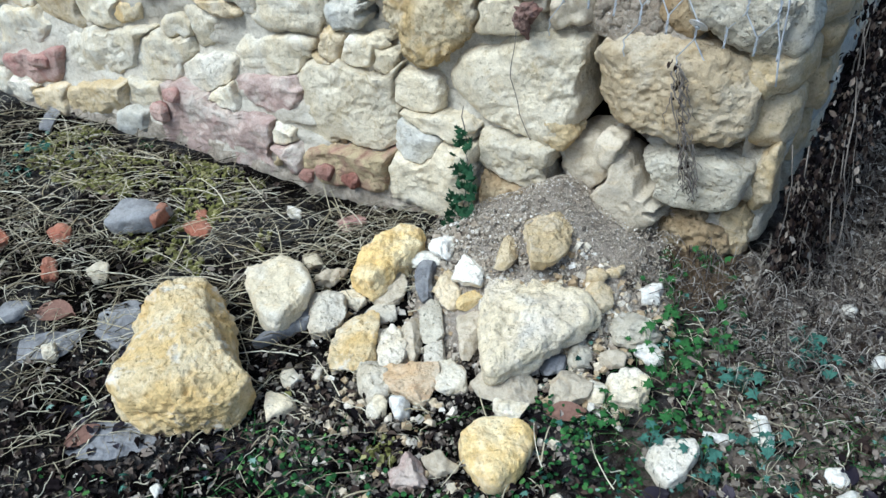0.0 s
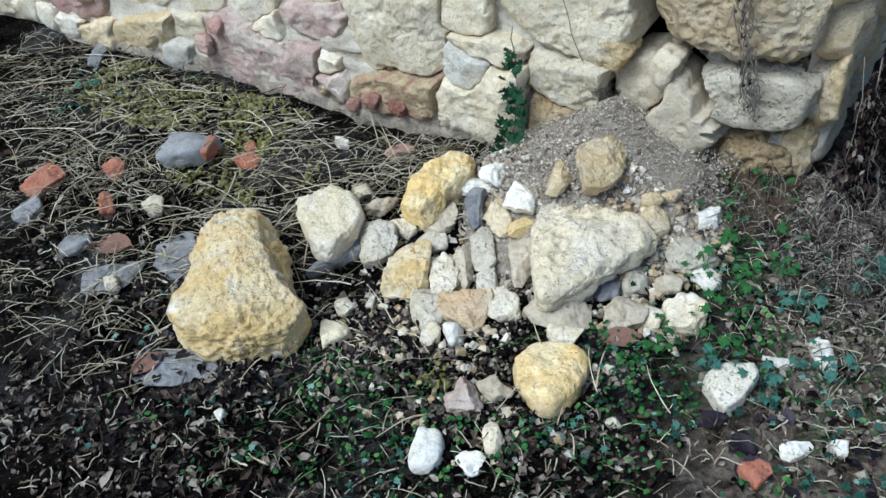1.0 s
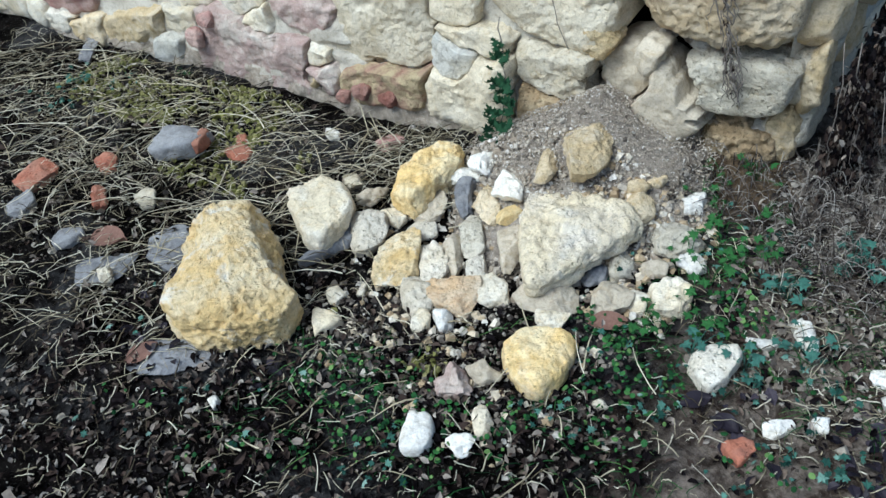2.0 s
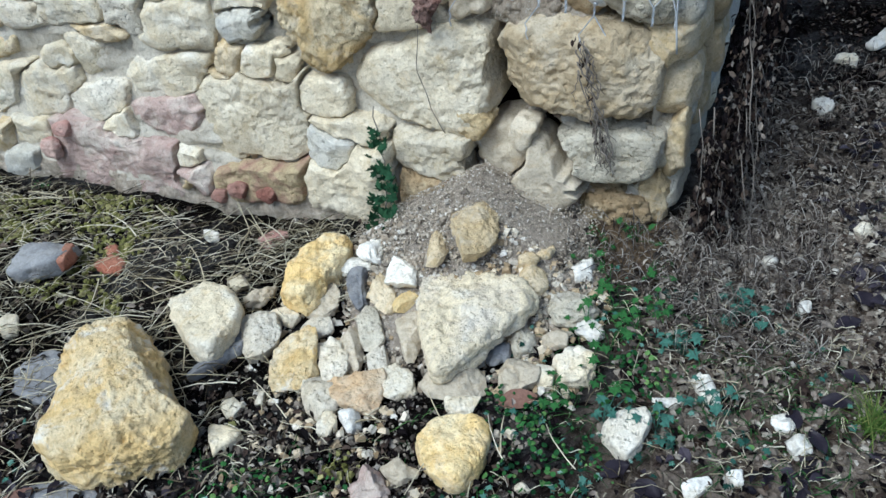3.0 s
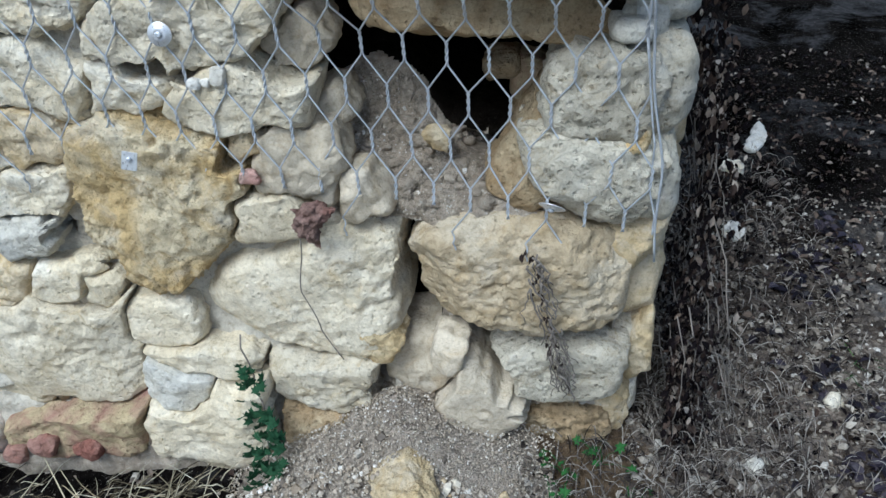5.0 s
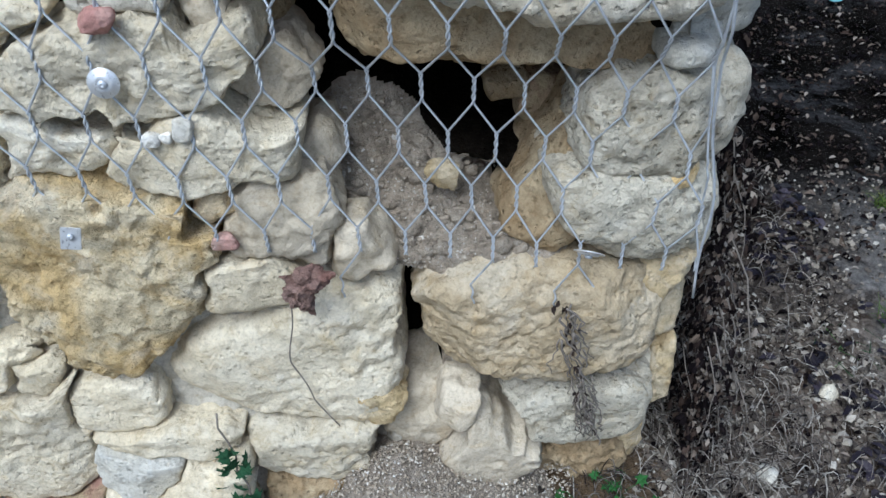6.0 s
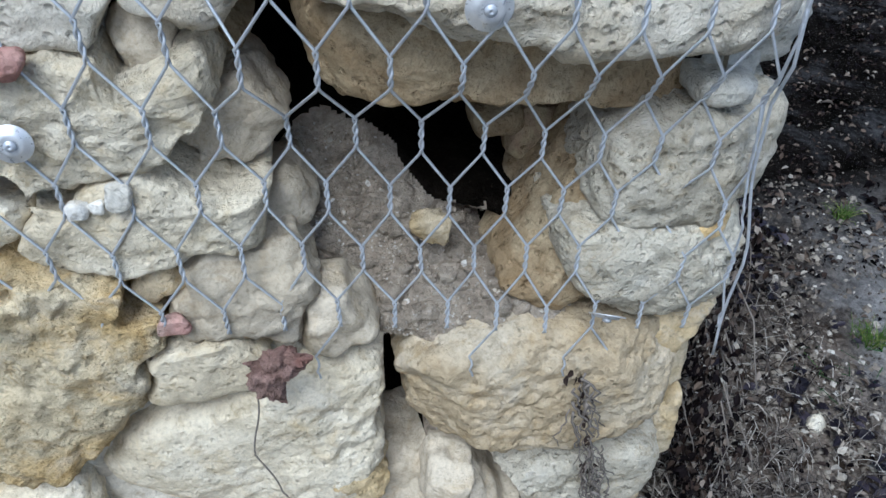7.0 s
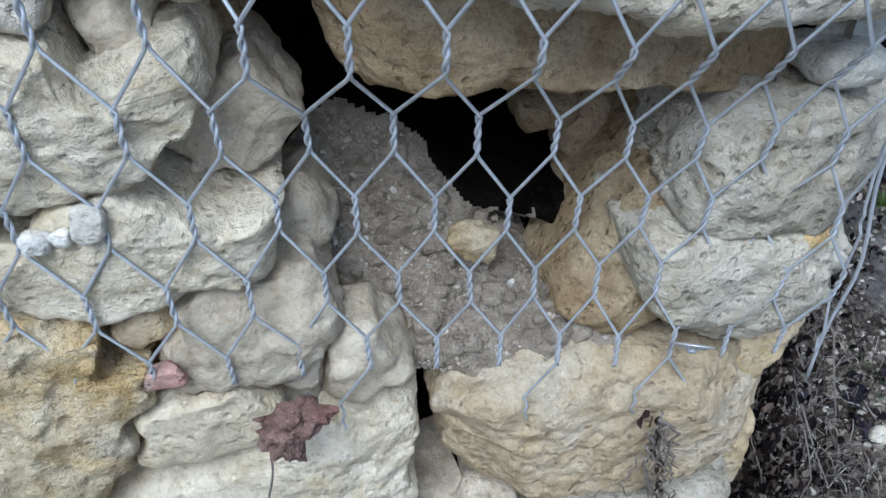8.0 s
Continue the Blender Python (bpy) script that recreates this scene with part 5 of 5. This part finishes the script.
def wall_end_vines():
    """Dead creeper stems that hang down the wall's shaded end."""
    rng = np.random.default_rng(21)
    creeper = new("dead_creeper")
    creeper.location = (-0.15, 1.6, 0)
    for i in range(24):
        y0 = 1.42 + abs(rng.normal(0, 0.35))
        z0 = rng.uniform(0.12, 0.8) * min(1, 0.5 + (y0 - 1.42) * 1.6)
        s = 12
        u = np.linspace(0, 1, s)
        drop = z0 + 0.01
        walk_y = np.cumsum(rng.normal(0, 0.036, s))
        out = 0.02 + 0.10 * u * rng.uniform(0, 1) + np.abs(np.cumsum(rng.normal(0, 0.006, s)))
        path = np.stack([CORNER + 0.035 + out + 0.15 + splay(y0 + 0.05, z0), np.maximum(y0 + walk_y, 1.40) - 1.6, z0 - drop * u], 1)
        v, f = tube(path, rng.uniform(0.0006, 0.0016) * (1.1 - 0.5 * u), 4)
        part_mesh("stem", mesh_of("stem", v, f, M_VINE), creeper)
    return tagged(creeper, "dead brown creeper hanging down the shaded wall end", "creeper")


wall_end_vines()


def hanging_leaves():
    rng = np.random.default_rng(23)
    n = 3600
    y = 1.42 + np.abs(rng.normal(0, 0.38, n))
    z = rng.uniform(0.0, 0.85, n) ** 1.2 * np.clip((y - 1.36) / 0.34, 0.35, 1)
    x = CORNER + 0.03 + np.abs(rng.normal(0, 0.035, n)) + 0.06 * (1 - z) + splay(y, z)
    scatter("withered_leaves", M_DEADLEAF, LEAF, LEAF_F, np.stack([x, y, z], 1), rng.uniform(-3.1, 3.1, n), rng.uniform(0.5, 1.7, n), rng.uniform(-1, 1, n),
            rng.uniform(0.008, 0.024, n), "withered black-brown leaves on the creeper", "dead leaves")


hanging_leaves()


# ---------------------------------------------------------------- things on the wall
def ivy():
    rng = np.random.default_rng(31)
    plant = new("ivy")
    plant.location = (-0.855, 1.36, 0.0)
    z = np.linspace(0.0, 0.33, 14)
    path = np.stack([np.interp(z, [0, 0.05, 0.17, 0.31], [0.0, 0.004, 0.012, -0.02]) + rng.normal(0, 0.003, 14), np.interp(z, [0, 0.33], [-0.075, 0.015]), z], 1)
    v, f = tube(path, 0.0016, 5)
    part_mesh("stem", mesh_of("stem", v, f, M_VINE), plant)
    for i in range(80):
        h = 0.04 + rng.uniform(0, 1) ** 1.5 * 0.26
        c = np.array([np.interp(h, z, path[:, 0]) + rng.normal(0, 0.016 * (1.25 - h * 2.2)), np.interp(h, z, path[:, 1]) - rng.uniform(0.010, 0.034), h])
        r = rng.uniform(0.020, 0.038) * (1.2 - 1.8 * h)
        leaf = part_mesh("leaf", mesh_of("leaf", np.array(LOBED) * r * (1, 1.1, 1), LOBED_F, M_IVY, False), plant)
        leaf.matrix_basis = pose(*c, 0, 0, 0) @ pose(0, 0, 0, 90 + rng.normal(-25, 20), rng.uniform(20, 160), rng.normal(0, 18))
    return tagged(plant, "dark green ivy climbing a joint of the wall", "ivy")


ivy()


def dried_creeper():
    """A dead climbing stem stuck to the big tan stone."""
    rng = np.random.default_rng(33)
    plant = new("dried_climber")
    plant.location = (-0.36, 1.383, 0.40)
    for i in range(54):
        z0 = rng.uniform(-0.13, 0.12)
        u = np.linspace(0, 1, 8)
        x = np.interp(z0 - 0.06 * u, [-0.16, 0.0, 0.13], [0.035, 0.0, -0.025]) + np.cumsum(rng.normal(0, 0.004, 8)) + rng.normal(0, 0.009)
        v, f = tube(np.stack([x, rng.uniform(-0.016, 0.0) + rng.normal(0, 0.001, 8), z0 - rng.uniform(0.03, 0.09) * u], 1), rng.uniform(0.0009, 0.002) * (1.1 - 0.5 * u), 4)
        part_mesh("stem", mesh_of("stem", v, f, M_VINE), plant)
    for i in range(40):
        z0 = rng.uniform(-0.15, 0.13)
        x = np.interp(z0, [-0.16, 0.0, 0.13], [0.035, 0.0, -0.025]) + rng.normal(0, 0.007)
        leaf = part_mesh("leaf", mesh_of("leaf", np.array(LEAF) * rng.uniform(0.006, 0.018), LEAF_F, M_DEADLEAF, False), plant)
        leaf.matrix_basis = pose(x, rng.uniform(-0.02, -0.004), z0, rng.uniform(0, 360), rng.uniform(60, 120), rng.normal(0, 30))
    return tagged(plant, "dried black creeper stuck to a wall stone", "creeper")


dried_creeper()


def root_strand():
    z = np.linspace(0.53, 0.27, 22)
    x = np.interp(z, [0.27, 0.33, 0.42, 0.53], [-0.700, -0.735, -0.752, -0.738]) + 0.003 * np.sin(z * 40)
    v, f = tube(np.stack([x, 1.386 - 0.006 * np.sin(z * 14), z], 1), 0.0011, 5)
    return tagged(new("hanging_root", mesh_of("hanging_root", v, f, M_VINE)), "thin dark root hanging over a wall stone", "root")


root_strand()


def red_clump():
    ob = new("red_clump", stone_mesh("red_clump", 0.052, 0.084, 0.034, 0.45, 0.1, 0.1, 3.4, M_REDCLUMP, 951, 14, 3.2, 30, (0.45, 0.85)))
    ob.matrix_basis = Matrix(((1, 0, 0, -0.712), (0, 0, -1, 1.388), (0, 1, 0, 0.556), (0, 0, 0, 1)))
    return tagged(ob, "crumbling dark red lump stuck in the mortar", "brick")


M_REDCLUMP = limestone("dark_red_crumb", (0.16, 0.075, 0.06), (0.30, 0.20, 0.17), (0.07, 0.035, 0.03), 0.8, 0.5, 1.6)
red_clump()


def wall_bit(x, y, z, w, h, kind, label):
    SEED[0] += 1
    ob = new("stone_chip", stone_mesh("stone_chip", w, h, min(w, h) * 0.8, 0, 0.1, 0.1, 3.6, STONE[kind], SEED[0], 9, 1.0, 12, (0.64, 0.9)))
    ob.matrix_basis = Matrix(((1, 0, 0, x), (0, 0, -1, y), (0, 1, 0, z), (0, 0, 0, 1)))
    return tagged(ob, label, "stone chip", "loose chips on the wall")


wall_bit(-0.533, 1.512, 0.640, 0.046, 0.044, "tan", "loose tan stone lying on the earth slope")
wall_bit(-0.819, 1.408, 0.782, 0.020, 0.024, "white", "small white chip lying on a wall ledge")
wall_bit(-0.855, 1.408, 0.770, 0.018, 0.014, "white", "little white chip lying on a wall ledge")
wall_bit(-0.840, 1.408, 0.772, 0.012, 0.010, "white", "tiny white chip lying on a wall ledge")
wall_bit(-0.805, 1.408, 0.622, 0.030, 0.022, "brickpink", "pink brick chip set in the mortar")
wall_bit(-0.872, 1.408, 0.906, 0.034, 0.026, "brickpink", "pink brick chip set in the mortar")
wall_bit(-1.308, 1.325, 0.062, 0.06, 0.045, "darkred", "dark red lump under a stained wall stone")
wall_bit(-1.218, 1.325, 0.06, 0.055, 0.04, "darkred", "dark red lump under a stained wall stone")
wall_bit(-1.376, 1.322, 0.035, 0.05, 0.04, "darkred", "dark red lump at the wall foot")
wall_bit(-1.953, 1.318, 0.115, 0.07, 0.06, "brickpink", "pinkish red knob on the wall face")
wall_bit(-1.895, 1.33, 0.175, 0.06, 0.05, "brickpink", "pinkish red knob on the wall face")
wall_bit(-2.57, 1.33, 0.17, 0.1, 0.05, "brickpink", "red brick chip set in the mortar")


def spilled_crumbs():
    """Grit and crumbs on the earth that has run out of the hollow."""
    rng = np.random.default_rng(37)
    x, z = rng.uniform(-0.70, -0.40, 4200), rng.uniform(0.50, 0.72, 4200)
    k = (hollow_at(x, z) > 0.15) & (z < np.interp(x, CREST_X, CREST_Z) - 0.016 - 0.03 * (x > -0.57))
    x, z = x[k], z[k]
    n = len(x)
    y = core_face(x, z) - 0.001
    scatter("spilled_crumbs", M_GRAVEL, CHIP, CHIP_F, np.stack([x, y, z], 1), *lie(rng, n, 0.9),
            rng.uniform(0.0008, 0.0022, n) * np.where(rng.random(n) < 0.06, 2.8, 1.0), "pale grit and crumbs on the spilled earth", "gravel")


spilled_crumbs()


def earth_clods():
    """Crumbled lumps lying on the spilled earth."""
    rng = np.random.default_rng(39)
    heap = Heap()
    for i in range(420):
        x, z = rng.uniform(-0.70, -0.42), rng.uniform(0.50, 0.70)
        if z < 0.545 or hollow_at(np.array([x]), np.array([z]))[0] < 0.1 or z > np.interp(x, CREST_X, CREST_Z) - 0.03:
            continue
        r = 0.0025 + 0.014 * rng.random() ** 4
        me = stone_mesh("clod", r * 2, r * 1.5, r * 1.4, 0, 0, 0, 3.6, None, 700 + i, 9, 0.6, 4, (0.5, 0.85))
        v = np.array([q.co for q in me.vertices])[:, [0, 2, 1]]
        heap.add(v + (x, float(core_face(np.array([x]), np.array([z]))[0]) - r * 0.2, z), [tuple(q.vertices)[::-1] for q in me.polygons])
        bpy.data.meshes.remove(me)
    return tagged(new("earth_clods", heap.mesh("earth_clods", M_CAVITY)), "dusty crumbled clods on the spilled earth", "clods", kind="stuff")


earth_clods()


# ---------------------------------------------------------------- wire netting
PITCH, ROW, TWIST = 0.056, 0.073, 0.033
NET_LEFT, NET_RIGHT, NET_LOW, NET_HIGH = -1.40, -0.212, 0.511, 1.45


def net_y(x, z):
    p = np.stack([x, z, np.zeros_like(x)], 1)
    return 1.408 + fbm(p * 6, 61, 2) * 0.006 + np.where((x > -0.72) & (x < -0.30), 0.008 * np.sin((z - 0.55) * 9), 0) - 0.030 * np.clip((z - 0.84) / 0.05, 0, 1) * (x > -0.70)


def net_edge(z):
    return np.interp(z, [0.5, 0.65, 0.80, 0.90, 1.45], [-0.205, -0.212, -0.238, -0.252, -0.26])


def netting():
    net = new("wire_netting")
    net.location = (-0.6, 1.38, 1.0)
    count = int((NET_RIGHT - NET_LEFT) / PITCH) * 2
    rows = int((NET_HIGH - NET_LOW) / ROW)
    rng = np.random.default_rng(41)
    for j in range(count):
        pts = []
        skip = int(rng.choice([0, 1, 1]))
        for r in range(skip, rows):
            odd = r % 2
            pair = (j + odd) // 2
            cx = NET_RIGHT - 0.012 - (pair - odd * 0.5) * PITCH
            first = (j + odd) % 2
            z0 = NET_LOW + r * ROW
            for s in range(9):
                u = s / 8
                a = u * 3.0 * math.pi + (math.pi if first else 0)
                pts.append((cx + 0.00155 * math.cos(a), 0.00155 * math.sin(a), z0 + u * TWIST))
        p = np.array(pts)
        p[:, 0] = np.minimum(p[:, 0], net_edge(p[:, 2]))
        q = np.stack([p[:, 0], p[:, 2], np.zeros(len(p))], 1)
        p[:, 0] += fbm(q * 7, 63, 2) * 0.003
        p[:, 2] += fbm(q * 7, 67, 2) * 0.004 - 0.12 * (q[:, 0] + 0.58)
        p[:, 1] += net_y(p[:, 0], p[:, 2])
        v, f = tube(p - (-0.6, 1.38, 1.0), 0.0014, 5)
        part_mesh("wire", mesh_of("wire", v, f, M_WIRE), net)
    z = np.linspace(NET_LOW - 0.02, NET_HIGH, 40)
    x = net_edge(z) + 0.002 * np.sin(z * 31)
    v, f = tube(np.stack([x + 0.6, net_y(x, z) - 1.38, z - 1.0], 1), 0.0018, 6)
    part_mesh("edge_wire", mesh_of("edge_wire", v, f, M_WIRE), net, "thicker wire along the net's edge")
    return tagged(net, "galvanised hexagonal wire netting hung over the wall", "wire netting")


netting()


def disc(radius, thick, hole, sides=28, dish=0.0):
    bm = bmesh.new()
    rings = []
    for r, z in ((hole, dish), (radius * 0.62, dish * 0.9), (radius * 0.72, 0.0), (radius * 0.97, 0.0), (radius, -thick * 0.4), (radius * 0.97, -thick), (hole, -thick)):
        rings.append([bm.verts.new((r * math.cos(2 * math.pi * i / sides), r * math.sin(2 * math.pi * i / sides), z)) for i in range(sides)])
    for a, b in zip(rings, rings[1:] + rings[:1]):
        for i in range(sides):
            k = (i + 1) % sides
            bm.faces.new((a[i], b[i], b[k], a[k]))
    bmesh.ops.recalc_face_normals(bm, faces=bm.faces)
    me = bpy.data.meshes.new("disc")
    bm.to_mesh(me)
    bm.free()
    me.polygons.foreach_set("use_smooth", [True] * len(me.polygons))
    return me


def washer(x, y, z, radius, tip, swing):
    """A dished fixing plate with its nail head, pressing the net to the wall."""
    base = new("fixing_washer")
    plate = disc(radius, 0.0015, 0.003, dish=0.003)
    plate.materials.append(M_ZINC)
    part_mesh("plate", plate, base, "round zinc-plated washer")
    head = disc(0.0048, 0.004, 0.0006, 14, 0.001)
    head.materials.append(M_WIRE)
    nail = part_mesh("nail_head", head, base, "steel nail head")
    nail.location = (0, 0, 0.006)
    base.matrix_basis = pose(x, y, z, 90 + tip, 0, swing)
    return tagged(base, "round zinc washer nailed over the wire netting", "washer", "net fixings")


washer(-0.884, 1.402, 0.843, 0.0165, -10, 5)
washer(-0.358, 1.392, 0.592, 0.020, 45, -20)
washer(-0.513, 1.370, 0.951, 0.0185, 0, 0)


def square_clip(x, y, z):
    base = new("fixing_clip")
    bm = bmesh.new()
    bmesh.ops.create_cube(bm, size=1)
    bmesh.ops.scale(bm, vec=(0.022, 0.028, 0.0018), verts=bm.verts)
    bmesh.ops.bevel(bm, geom=bm.edges[:], offset=0.0006, segments=2, affect="EDGES")
    me = bpy.data.meshes.new("clip_plate")
    bm.to_mesh(me)
    bm.free()
    me.materials.append(M_ZINC)
    part_mesh("clip_plate", me, base, "square zinc plate")
    head = disc(0.004, 0.003, 0.0006, 14, 0.001)
    head.materials.append(M_WIRE)
    part_mesh("nail_head", head, base, "steel nail head").location = (0, 0.003, 0.004)
    base.matrix_basis = pose(x, y, z, 78, 14, 10)
    return tagged(base, "square zinc clip nailed to the ochre stone", "clip", "net fixings")


square_clip(-0.966, 1.370, 0.667)


# ---------------------------------------------------------------- far side of the yard
def edging_board():
    bm = bmesh.new()
    bmesh.ops.create_cube(bm, size=1)
    bmesh.ops.scale(bm, vec=(2.6, 0.025, 0.09), verts=bm.verts)
    bmesh.ops.bevel(bm, geom=bm.edges[:], offset=0.004, segments=2, affect="EDGES")
    me = bpy.data.meshes.new("edging_board")
    bm.to_mesh(me)
    bm.free()
    me.materials.append(STONE["slate"])
    ob = new("edging_board", me)
    ob.matrix_basis = pose(2.33, 3.55, 0.05, 0, 0, -2)
    tagged(ob, "weathered grey edging board across dark ground", "board")
    scrap = new("plastic_scrap", stone_mesh("plastic_scrap", 0.07, 0.045, 0.02, 0.2, 0, 0.2, 3.0, M_PLASTIC, 961, 8, 1.0, 10))
    scrap.matrix_basis = pose(1.06, 3.49, 0.02, 10, 5, 20)
    tagged(scrap, "crumpled pale blue plastic scrap by the board", "plastic scrap")


M_PLASTIC = nodes_of("pale_blue_plastic", 0.4)[0]
M_PLASTIC.node_tree.nodes["Principled BSDF"].inputs["Base Color"].default_value = (0.30, 0.62, 0.70, 1)
edging_board()
